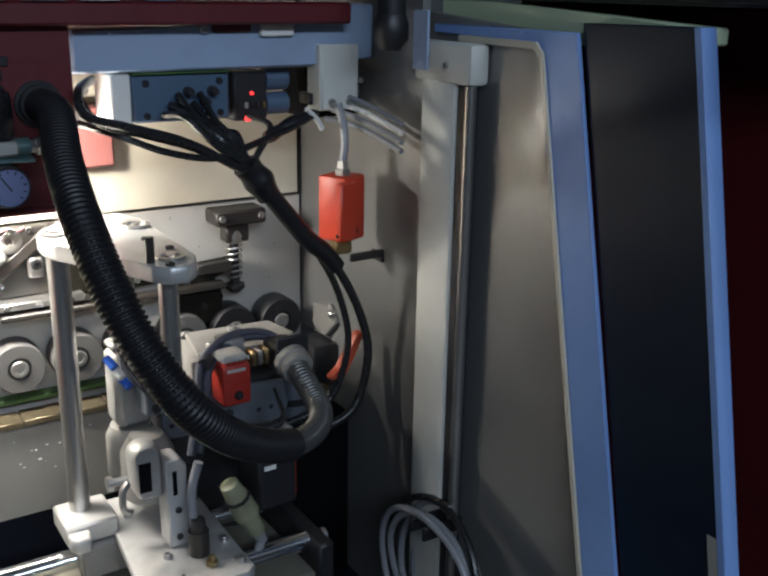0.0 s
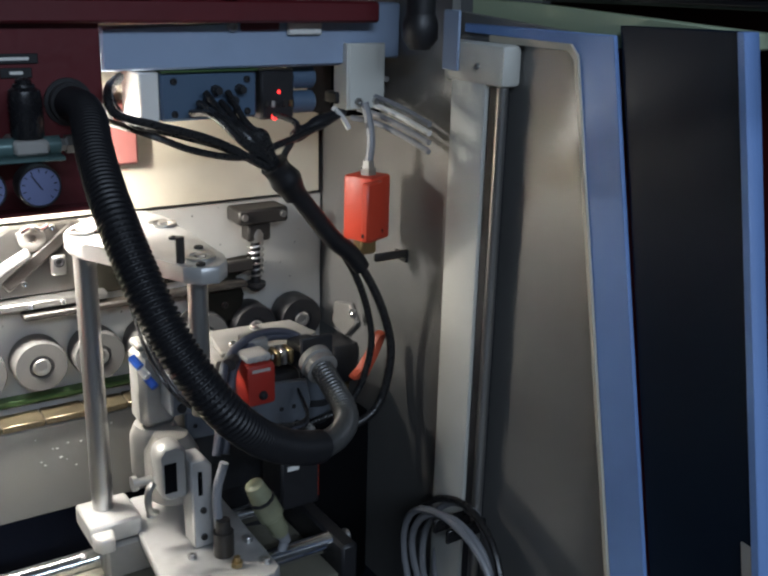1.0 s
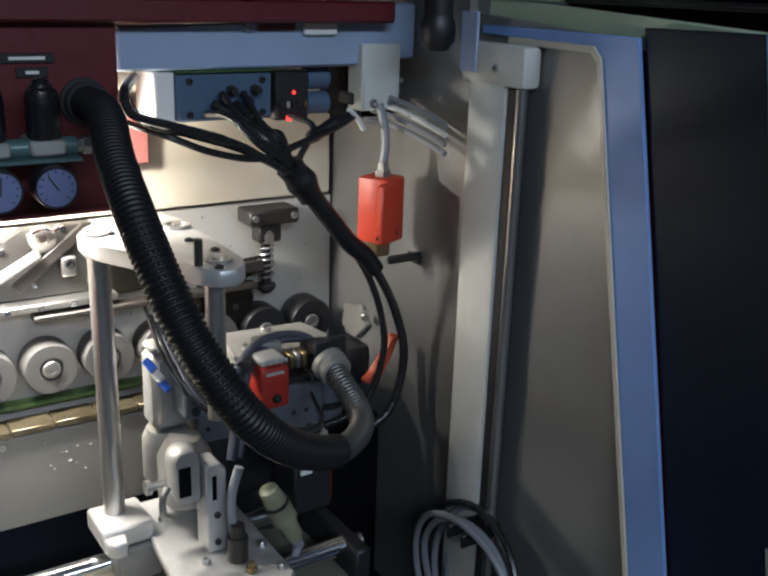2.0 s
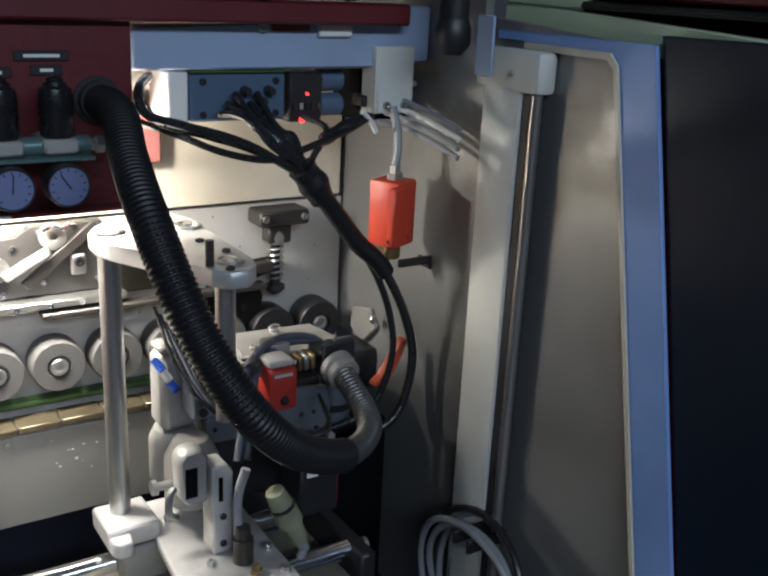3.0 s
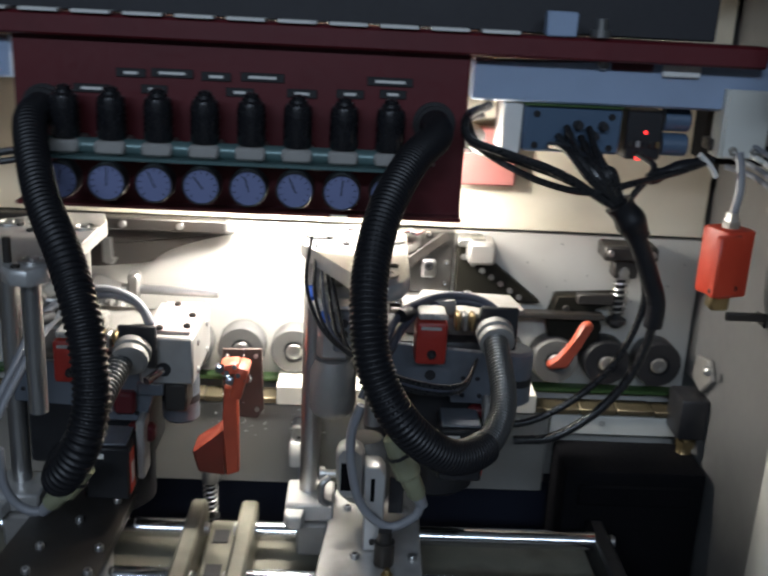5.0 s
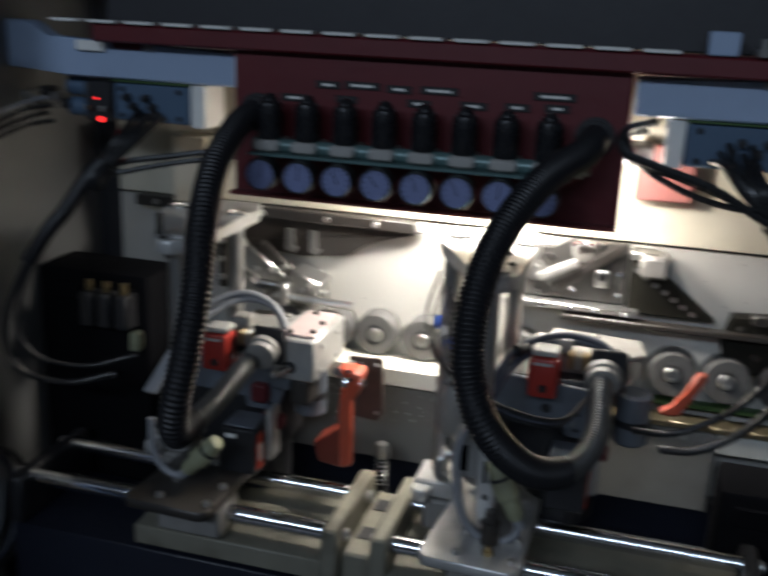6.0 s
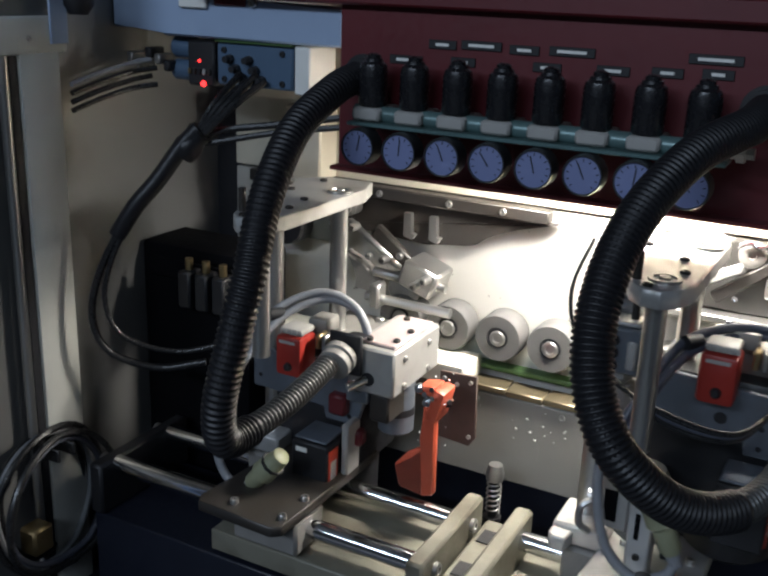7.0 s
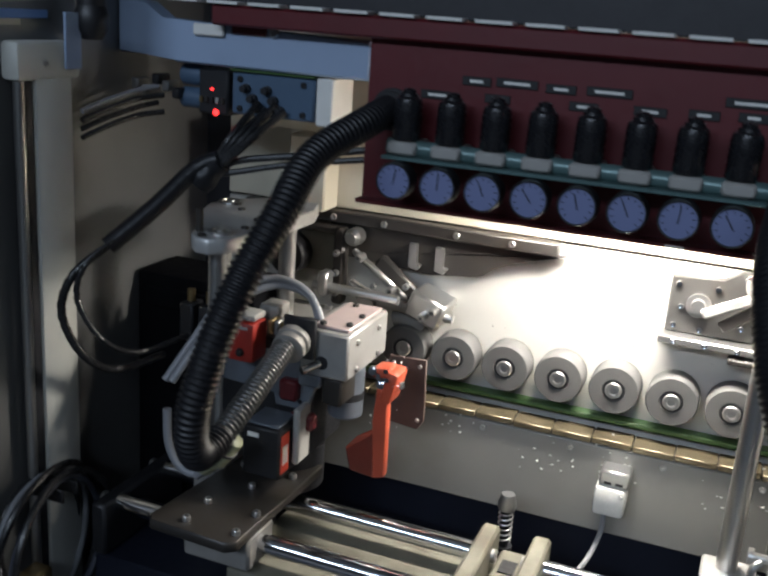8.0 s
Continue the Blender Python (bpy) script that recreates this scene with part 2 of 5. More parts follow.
# ---------------- the hall round the machine ----------------
solid("floor", box((-6, -6, -0.1), (6, 6, 0), 0), CONC, (0, 0, -0.1), "worn grey concrete workshop floor", "floor", kind="structure")
solid("ceiling", box((-6, -6, 4.2), (6, 6, 4.3), 0), HALLW, (0, 0, 4.2), "grey workshop ceiling", "ceiling", kind="structure")
for nm, a, b in (("wall_north", (-6, 5.9, 0), (6, 6, 4.2)), ("wall_south", (-6, -6, 0), (6, -5.9, 4.2)), ("wall_east", (5.9, -5.89, 0), (6, 5.89, 4.2)), ("wall_west", (-6, -5.89, 0), (-5.9, 5.89, 4.2))):
    solid(nm, box(a, b, 0), HALLW, (a[0], a[1], 0), "plain grey workshop wall", "wall", kind="structure")

# ---------------- machine housing ----------------
WR, WL, BK = 0.478, -0.80, 0.285   # side walls and back
solid("machine_bed", box((WL - 0.1, -0.36, 0), (WR + 0.1, 0.5, 0.62), 0.004), PIT, (0, 0, 0), "dark machine bed under the rails", "machine bed", kind="structure")
solid("wall_back_upper", box((-0.742, BK, 1.196), (WR - 0.008, BK + 0.012, 1.62), 0.002), CREAM, (0, BK, 1.196), "cream painted upper back panel", "panel", kind="structure")
solid("wall_back_lower", box((-0.742, BK + 0.003, 0.805), (WR - 0.004, BK + 0.015, 1.192), 0.001), BACK, (0, BK, 0.62), "smudged pale steel back plate", "panel", kind="structure")
# The dark gap below the apron is put into this panel's colour.
solid("wall_back_foot", box((WL, BK - 0.02, 0.45), (WR, BK + 0.015, 0.803), 0.001), PIT, (0, BK, 0.45), "dark panel for the shaded gap below the apron", "panel", kind="structure")
solid("wall_back_rear", box((WL, BK + 0.03, 0.5), (WR, BK + 0.06, 1.75), 0), HOOD, (0, BK, 0.5), "dark rear of the housing", "panel", kind="structure")
solid("ceiling_hood", box((WL, -0.02, 1.63), (WR, 0.33, 1.65), 0), HOOD, (0, 0, 1.63), "dark hood over the machine", "hood", kind="structure")


def side_wall(nm, x, inward, label):
    """Sheet side wall whose front edge slopes forward going down."""
    t = 0.012 * -inward
    bm = prism([(BK + 0.03, 0.45), (BK + 0.03, 0.944), (0.185, 0.944), (0.185, 0.984), (BK + 0.03, 0.984), (BK + 0.03, 1.64), (-0.02, 1.64), (-0.02, 1.47), (-0.235, 1.455), (-0.46, 0.45)], x, x + t, 0.0, axis="x")
    return solid(nm, bm, STEEL_SHEET, (x, 0, 0.45), label, "wall", kind="structure")


side_wall("wall_right", WR, -1, "grey sheet steel side wall with soft smudges")
side_wall("wall_left", WL, 1, "grey sheet steel side wall in shade")


def side_front(x, inward, nm):
    """Blue front frame, dark side door leaf and pale top rail of one side."""
    o = -inward
    door = thing("side_door", (x, -0.4, 0.45), "dark side door leaf with a blue edge and pale top rail", "door")
    part("frame", prism([(-0.050, 1.447), (-0.050, 1.457), (-0.284, 1.457), (-0.50, 0.45), (-0.448, 0.45), (-0.241, 1.436), (-0.228, 1.446)], x - 0.004 * o, x + 0.0015 * o, 0.001, axis="x"), BLUEF, door, "blue front frame")
    part("lip", prism([(-0.10, 1.4395), (-0.10, 1.4465), (-0.229, 1.4455), (-0.2405, 1.434), (-0.4475, 0.45), (-0.443, 0.45), (-0.236, 1.430), (-0.226, 1.4385)], x - 0.007 * o, x + 0.004 * o, 0.0, axis="x"), CREAM, door, "pale sheet lip")
    part("leaf", prism([(-0.2845, 1.466), (-0.418, 1.468), (-0.622, 0.45), (-0.501, 0.45)], x + 0.002 * o, x + 0.018 * o, 0.001, axis="x"), DARKGLASS, door, "dark glossy leaf with hazy patches")
    part("edge", prism([(-0.4185, 1.468), (-0.427, 1.468), (-0.632, 0.45), (-0.6225, 0.45)], x + 0.0 * o, x + 0.02 * o, 0.001, axis="x"), BLUEF, door, "blue leaf edge")
    part("smudge_strip", prism([(-0.498, 1.02), (-0.5085, 1.02), (-0.597, 0.58), (-0.585, 0.58)], x - 0.0 * o, x + 0.0015 * o, 0.0, axis="x"), GREYP, door, "grey worn strip")
    part("top_rail", prism([(-0.03, 1.452), (-0.03, 1.484), (-0.16, 1.481), (-0.425, 1.467), (-0.425, 1.452), (-0.288, 1.444), (-0.22, 1.444)], x + 0.0205 * o, x + 0.04 * o, 0.002, axis="x"), PALEG, door, "pale painted top rail")
    return door


side_front(WR, -1, "right")
side_front(WL, 1, "left")


def wall_post(x, inward, y, zb):
    """Guide post whose inner face runs from y towards the door; zb: foot of its head block."""
    o = -inward
    p = thing("guide_post", (x, y - 0.03, 0.45), "pale painted door guide post with a dark slot and rod", "post", "door guide posts")
    xi = x - 0.026 * o
    part("channel", box((xi, y, 0.45), (x - 0.001 * o, y - 0.064, zb + 0.01), 0.004, seg=2), PALE, p)
    part("slot", box((xi + 0.004 * o, y - 0.0645, 0.45), (x - 0.002 * o, y - 0.078, zb), 0.001), HOOD, p, "dark recessed slot")
    part("rod", cyl((xi + 0.006 * o, y - 0.086, 0.45), (xi + 0.006 * o, y - 0.086, zb), 0.0065), STEEL, p, "steel rod")
    part("head_block", box((xi - 0.002 * o, y + 0.014, zb), (x - 0.001 * o, y - 0.094, zb + 0.045), 0.006, seg=2), PALE, p, "pale rounded head block")
    part("tab", box((xi - 0.006 * o, y + 0.011, zb + 0.012), (xi - 0.0025 * o, y - 0.018, zb + 0.078), 0.001), BLUE, p, "blue-grey tab")
    part("screw", screw((xi - 0.002 * o, y - 0.05, zb + 0.02), (-o, 0, 0), 0.0035), STEEL, p)
    return p


wall_post(WR, -1, -0.058, 1.394)
wall_post(WL, 1, -0.036, 1.378)


def cable_coil(x, inward, y, z, mats):
    o = -inward
    c = thing("cable_coil", (x, y, z), "coil of tied grey cables hanging on the side wall", "cable", "cable coils")
    for k in range(5):
        r = 0.072 + 0.007 * (k % 3)
        xx = x - (0.022 + 0.010 * k) * o
        pts = [(xx + 0.006 * math.sin(a * 2 + k), y + r * math.sin(a) * (1.0 + 0.06 * k), z - 0.072 + r * 1.25 * math.cos(a)) for a in [math.pi * (-1.05 + 2.1 * q / 10) for q in range(11)]]
        part("cable", wire(pts, 0.0046, 40), mats[k], c)
    part("tie", box((x - 0.07 * o, y - 0.013, z - 0.004), (x - 0.01 * o, y - 0.008, z + 0.014), 0.001), CABLE, c, "black cable tie")
    part("tie", box((x - 0.07 * o, y + 0.014, z - 0.004), (x - 0.01 * o, y + 0.019, z + 0.014), 0.001), CABLE, c, "black cable tie")
    part("plug", box((x - 0.055 * o, y - 0.05, z - 0.135), (x - 0.025 * o, y - 0.015, z - 0.095), 0.004), BRASS, c, "brass plug")
    return c


cable_coil(WR, -1, -0.14, 0.85, (GREYC, GREYC, CABLE, GREYC, GREYC))
cable_coil(WL, 1, -0.115, 0.86, (CABLE, GREYC, CABLE, DARKC, CABLE))


def beam(s, x0, x1, xe):
    """Blue-grey cross beam from the valve panel to a side wall."""
    b = thing("cross_beam", (x0, 0.085, 1.40), "blue-grey painted cross beam with a latch", "beam", "cross beams")
    part("bar", prism([(x0, 1.400), (x1, 1.400), (x1 + 0.01 * s, 1.407), (xe, 1.407), (xe, 1.475), (x1 + 0.045 * s, 1.475), (x1 + 0.02 * s, 1.452), (x0, 1.447)], 0.087, 0.115, 0.003, axis="y"), BLUE, b)
    part("latch", box((x1 - 0.075 * s, 0.080, 1.437), (x1 - 0.03 * s, 0.0865, 1.452), 0.002), WHITE, b, "white latch plate")
    part("bracket", box((x1 - 0.085 * s, 0.082, 1.442), (x1 - 0.135 * s, 0.0865, 1.475), 0.002), RED, b, "dark red bracket")
    part("bolt", screw((x1 - 0.145 * s, 0.0865, 1.447), (0, -1, 0), 0.006, 0.006), STEEL, b)
    return b


beam(1, 0.094, 0.39, WR - 0.001)
beam(-1, -0.436, -0.71, WL + 0.001)

# hood front above the panel
hood = thing("front_hood", (-0.17, 0.05, 1.475), "dark hood front with a row of bright slats", "hood")
part("fascia", box((WL + 0.16, 0.10, 1.478), (WR - 0.10, 0.112, 1.63), 0.002), HOOD, hood)
part("red_rail", box((WL + 0.16, 0.058, 1.452), (WR - 0.05, 0.10, 1.477), 0.003), RED, hood, "dark red painted rail")
# Glints of light along the hood, drawn as white strips.
for k in range(15):
    x = -0.70 + 0.057 * k
    part("slat", box((x, 0.052, 1.4775), (x + 0.043, 0.075, 1.4815), 0.0008), WHITE, hood, "thin slat painted white as a glint of light")
part("eye_bolt", lathe((0.232, 0.06, 1.479), (0, 0, 1), [(0, 0.011), (0.008, 0.011), (0.008, 0.007), (0.02, 0.007)]), STEEL, hood, "steel bolt")
part("bracket", box((0.17, 0.055, 1.4775), (0.205, 0.075, 1.505), 0.002), BLUE, hood, "blue bracket")

# red covers at the upper front corners
for x0, x1, s in ((WR + 0.03, WR + 0.42, 1), (WL - 0.03, WL - 0.42, -1)):
    c = thing("corner_cover", (x0, -0.3, 1.50), "dark red cover with a black rubber seal", "cover", "corner covers")
    part("cover", box((x0, -0.62, 1.493), (x1, -0.158, 1.53), 0.006), RED, c)
    part("seal", box((x0 - 0.012 * s, -0.63, 1.4845), (x1, -0.152, 1.4925), 0.004), RUBBER, c, "black rubber seal")
    part("post", box((x0 - 0.0 * s, -0.148, 1.4845), (x1, -0.02, 1.70), 0.002), PALEG, c, "pale corner post tinted for greenish light")
    part("side", box((x0 + 0.10 * s, -0.62, 0.0), (x1, -0.04, 1.484), 0.004), RED, c, "dark red outer side")

# ---------------- red valve panel ----------------
PX0, PX1 = -0.432, 0.090
vp = thing("pneumatic_board", (-0.17, 0.075, 1.26), "dark red valve panel with white label strips", "panel")
part("plate", box((PX0, 0.075, 1.259), (PX1, 0.085, 1.475), 0.002), RED, vp)
part("flange", box((PX0, 0.0745, 1.2585), (PX1, 0.055, 1.2635), 0.001), RED, vp, "folded lower flange")
LABELS = [(-0.306, -0.290, 1.4135), (-0.266, -0.236, 1.415), (-0.209, -0.193, 1.4135), (-0.164, -0.132, 1.415), (-0.355, -0.331, 1.394), (-0.278, -0.266, 1.396), (-0.181, -0.167, 1.397),
          (-0.111, -0.094, 1.399), (-0.054, -0.040, 1.401), (-0.019, 0.016, 1.417), (-0.004, 0.009, 1.403)]
for a, b, z in LABELS:
    part("label_holder", box((a - 0.009, 0.0748, z - 0.005), (b + 0.009, 0.0728, z + 0.005), 0.0005), INK, vp, "black label holder")
    part("label", box((a, 0.0727, z - 0.0016), (b, 0.0722, z + 0.0016), 0), WHITE, vp, "white label strip")
part("hose_flange", lathe((0.052, 0.0745, 1.372), (0, -1, 0), [(0, 0.025), (0.004, 0.025), (0.004, 0.021), (0.014, 0.021)]), BLACKM, vp, "black hose flange")
part("hose_flange", lathe((-0.398, 0.0745, 1.372), (0, -1, 0), [(0, 0.025), (0.004, 0.025), (0.004, 0.021), (0.014, 0.021)]), BLACKM, vp, "black hose flange")
part("manifold", cyl((-0.385, 0.035, 1.3345), (0.030, 0.035, 1.3345), 0.0095), TEAL, vp, "teal air manifold bar")
part("manifold", box((-0.385, 0.012, 1.322), (0.030, 0.05, 1.3265), 0.001), TEAL, vp)
part("end_fitting", lathe((0.030, 0.035, 1.3345), (1, 0, 0), [(0, 0.007), (0.006, 0.007), (0.006, 0.010), (0.014, 0.010), (0.014, 0.006), (0.022, 0.006)], 6), STEEL, vp, "steel end fitting")
part("rating_plate", box((-0.065, 0.0538, 1.2595), (-0.045, 0.0545, 1.2625), 0), WHITE, vp, "small white plate")


def regulator(x):
    g = thing("pressure_regulator", (x, 0.0, 1.28), "air regulator with a black bowl and a blue-white round gauge", "regulator", "regulators on the valve panel")
    part("bowl", lathe((x, 0.035, 1.343), (0, 0, 1), [(0, 0.0145), (0.003, 0.0165), (0.040, 0.0165), (0.047, 0.0150), (0.050, 0.011), (0.053, 0.0105)], 20), BOWL, g, "glossy black bowl")
    part("knob", lathe((x, 0.035, 1.396), (0, 0, 1), [(0, 0.008), (0.004, 0.008), (0.006, 0.004)], 12), BOWL, g)
    part("body", box((x - 0.017, 0.018, 1.3275), (x + 0.017, 0.0745, 1.3425), 0.003), GREYP, g, "grey regulator body")
    part("neck", cyl((x, 0.032, 1.30), (x, 0.032, 1.326), 0.007), BRASS, g)
    ga = part("gauge", lathe((x, 0.026, 1.30), (0, -1, 0), [(0, 0.018), (0.004, 0.0215), (0.022, 0.0215), (0.026, 0.0205), (0.026, 0.0192), (0.023, 0.019)], 32), BLACKM, g, "black gauge case")
    part("dial", lathe((x, 0.0032, 1.30), (0, -1, 0), [(0, 0.019), (0.0008, 0.019)], 32), DIAL, ga, "pale blue gauge dial")
    bm = bmesh.new()
    for k in range(11):
        a = radians(-135 + 27 * k)
        c = Vector((x + 0.0155 * math.sin(a), 0.0022, 1.30 + 0.0155 * math.cos(a)))
        box(c - Vector((0.0005, 0.0002, 0.0016)), c + Vector((0.0005, 0.0, 0.0016)), 0, bm, (0, math.degrees(a), 0))
    part("ticks", bm, INK, ga, "black dial ticks")
    a = random.uniform(-1.0, 0.4)
    c = Vector((x + 0.005 * math.sin(a), 0.0018, 1.30 + 0.005 * math.cos(a)))
    part("needle", box(c - Vector((0.0007, 0.0002, 0.009)), c + Vector((0.0007, 0.0, 0.009)), 0, None, (0, math.degrees(a), 0)), INK, ga, "black needle")
    return g


for k in range(8):
    regulator(-0.364 + 0.052 * k)

# ---------------- work light hidden behind the panel ----------------
wl = thing("work_lamp", (0.02, 0.185, 1.34), "small bright work lamp behind the red panel", "lamp")
part("housing", box((-0.23, 0.155, 1.332), (0.125, 0.215, 1.355), 0.004), ALU, wl)
part("arm", box((-0.01, 0.2155, 1.336), (0.01, BK - 0.001, 1.35), 0.002), ALU, wl)
part("lens", box((-0.22, 0.158, 1.324), (0.020, 0.212, 1.3315), 0), TUBE, wl, "glowing lens")
part("socket", cyl((0.100, 0.165, 1.3318), (0.100, 0.165, 1.326), 0.010, seg=16), WHITE, wl, "white lamp socket")

# ---------------- back wall fittings ----------------
RZ, RY = 1.012, 0.245


def roller(x, rubber=None):
    r = thing("feed_roller", (x, RY, RZ), "worn grey rubber feed roller with a steel bolt", "roller", "feed rollers")
    part("tyre", lathe((x, BK - 0.002, RZ), (0, -1, 0), [(0, 0.033), (0.004, 0.0345), (0.036, 0.0345), (0.040, 0.0325), (0.040, 0.016), (0.038, 0.0155)], 36), rubber or ROLL, r)
    part("hub", lathe((x, BK - 0.03, RZ), (0, -1, 0), [(0, 0.0145), (0.0105, 0.0145), (0.0115, 0.0135)], 28), BLACKM, r, "dark hub ring")
    part("bolt", lathe((x, BK - 0.035, RZ), (0, -1, 0), [(0, 0.0115), (0.008, 0.0115), (0.0095, 0.0100), (0.0095, 0.006), (0.007, 0.0055)], 24), STEEL, r, "steel bolt head")
    return r


# The last two tyres are black: the shade they stand in is coloured in.
for k in range(12):
    roller(-0.42 + 0.0762 * k, BLACKM if k > 9 else None)
solid("green_belt", box((-0.74, 0.262, 0.955), (WR - 0.01, BK - 0.001, 0.963), 0.002), GREEN, (0, 0.27, 0.962), "green feed belt strip under the rollers", "belt")
chain = thing("conveyor_chain", (0, 0.25, 0.93), "oily steel conveyor chain of flat links", "conveyor chain")
for k in range(22):
    x = -0.735 + 0.0548 * k
    part("link", box((x, 0.222, 0.938 + 0.0006 * (k % 3)), (x + 0.0532, 0.261, 0.947 + 0.0006 * (k % 3)), 0.0012), CHAIN, chain)
    part("pin", cyl((x + 0.0535, 0.228, 0.942), (x + 0.0535, 0.258, 0.942), 0.0035, seg=10), DSTEEL, chain)
ap = thing("lower_apron", (0, 0.225, 0.81), "smeared steel apron plate below the chain", "plate")
part("plate", box((-0.74, 0.226, 0.808), (0.262, BK - 0.001, 0.936), 0.002), APRON, ap)
# Apron stops short here; the head's shade below is left to a black box.
part("rail", box((0.264, 0.224, 0.906), (WR - 0.012, BK - 0.001, 0.936), 0.002), PALE, ap, "pale upper strip of the apron, cut where shade begins")
for k in range(9):
    part("bolt", screw((-0.66 + 0.125 * k, 0.226, 0.925), (0, -1, 0), 0.0045, 0.003), STEEL, ap)
BL, BZ = 0.37, 0.949   # length of the board, top of the chain
board = solid("board", box((0, 0.197, BZ), (BL, 0.2612, 0.977), 0.0012), BOARD, (0, 0.23, BZ), "cream laminated board travelling on the chain", "board")
for nm, a, b in (("feed_bed_1", WR + 0.013, 1.62), ("feed_bed_2", -1.06, WL - 0.013)):
    solid(nm, box((a, 0.19, 0), (b, 0.30, BZ - 0.001), 0.004), PIT, ((a + b) / 2, 0.245, 0), "plain dark feed bed beside the machine", "machine bed", kind="structure")
# wood chips and glue crumbs stuck to the apron
bm = bmesh.new()
for k in range(60):
    x, z = random.choice([(-0.19, 0.9), (-0.11, 0.91), (-0.33, 0.93), (0.05, 0.89)])
    c = Vector((x + random.gauss(0, 0.025), 0.2255, z + random.gauss(0, 0.018)))
    s = random.uniform(0.0005, 0.0017)
    bmesh.ops.create_icosphere(bm, subdivisions=1, radius=s, matrix=Matrix.Translation(c) @ Matrix.Diagonal((1.5, 0.5, 1, 1)))
solid("glue_crumbs", bm, WHITE, (-0.1, 0.225, 0.9), "pale glue crumbs stuck on the apron", "crumbs", kind="stuff")

# oil specks and grit on the pale back plate
bm = bmesh.new()
for k in range(80):
    x, z = random.uniform(-0.5, 0.46), random.uniform(1.05, 1.19)
    s = random.uniform(0.0004, 0.0011)
    bmesh.ops.create_icosphere(bm, subdivisions=1, radius=s, matrix=Matrix.Translation((x, BK + 0.0028, z)) @ Matrix.Diagonal((1, 0.35, random.uniform(0.8, 2.2), 1)))
solid("oil_specks", bm, DSTEEL, (0, BK, 1.1), "dark oil specks on the back plate", "specks", kind="stuff")

sn = thing("proximity_sensor", (-0.095, 0.2, 0.88), "milky plastic limit sensor on the steel apron", "sensor")
part("body", box((-0.116, 0.188, 0.853), (-0.074, 0.2255, 0.895), 0.006, seg=2), CLEAR, sn)
part("clamp", box((-0.112, 0.192, 0.8955), (-0.072, 0.2255, 0.918), 0.003), STEEL, sn, "steel clamp")
for dx in (-0.103, -0.088):
    part("slot", box((dx - 0.002, 0.1915, 0.899), (dx + 0.008, 0.1925, 0.903), 0), INK, sn)
part("screw", screw((-0.08, 0.188, 0.887), (0, -1, 0), 0.003), STEEL, sn)
part("cable", wire([(-0.1, 0.2, 0.854), (-0.101, 0.2, 0.82), (-0.112, 0.17, 0.79), (-0.135, 0.11, 0.775), (-0.15, 0.06, 0.77)], 0.0035), GREYC, sn, "grey cable")


def spring_plunger(x, y, z, size=1.0):
    s = thing("spring_plunger", (x, y, z), "bright steel plunger with a coil spring", "plunger", "spring plungers")
    h = 0.075 * size
    part("stem", cyl((x, y, z), (x, y, z + h), 0.0062 * size), BLACKM, s)
    turns = [(x + 0.0095 * size * math.cos(a), y + 0.0095 * size * math.sin(a), z + h * 0.15 + h * 0.6 * a / 37.7) for a in [37.7 * k / 48 for k in range(49)]]
    part("spring", wire(turns, 0.0013 * size, 160, 6), STEEL, s, "coil spring")
    part("cap", lathe((x, y, z + h * 0.8), (0, 0, 1), [(0, 0.0115 * size), (h * 0.12, 0.0125 * size), (h * 0.3, 0.009 * size)]), STEEL, s)
    part("foot", lathe((x, y, z - 0.006 * size), (0, 0, 1), [(0, 0.006 * size), (0.006 * size, 0.0125 * size), (h * 0.15, 0.0125 * size)]), BLACKM, s)
    return s


sp = spring_plunger(0.352, 0.262, 1.07, 1.15)
part("bracket", box((0.318, 0.24, 1.168), (0.395, BK - 0.001, 1.19), 0.003), DSTEEL, sp, "dark steel bracket")
part("block", box((0.336, 0.25, 1.14), (0.372, 0.276, 1.168), 0.003), DSTEEL, sp)
for dx in (0.326, 0.386):
    part("screw", screw((dx, 0.24, 1.18), (0, -1, 0), 0.005, 0.004), STEEL, sp)
spring_plunger(-0.222, 0.15, 0.79, 1.0)

# guide bracket with a shadow-shaped web, two levers and a plate on the back wall
gb = thing("guide_bracket", (-0.4, 0.26, 1.18), "long dark steel guide bracket with hooks", "bracket")
part("rail", box((-0.70, 0.262, 1.178), (-0.216, BK - 0.001, 1.196), 0.002), DSTEEL, gb)
# The rail's curved shadow on the wall, modelled as a dark web.
arc = [(-0.32 + 0.115 * k / 8, 1.132 + 0.045 * (k / 8) ** 0.6) for k in range(9)]
part("web", prism([(-0.56, 1.1775), (-0.56, 1.13), (-0.40, 1.12), (-0.335, 1.128)] + arc + [(-0.205, 1.1775)], 0.272, BK - 0.001, 0.001, axis="y"), DSTEEL, gb, "dark web in the shape of the bracket's shadow")
for x in (-0.43, -0.39):
    part("hook", prism([(x, 1.165), (x + 0.012, 1.165), (x + 0.012, 1.135), (x + 0.02, 1.135), (x + 0.014, 1.126), (x, 1.13)], 0.262, 0.271, 0.001, axis="y"), STEEL, gb)
for x in (-0.66, -0.55, -0.47, -0.36, -0.28):
    part("bolt", screw((x, 0.262, 1.187), (0, -1, 0), 0.005, 0.004), STEEL, gb)


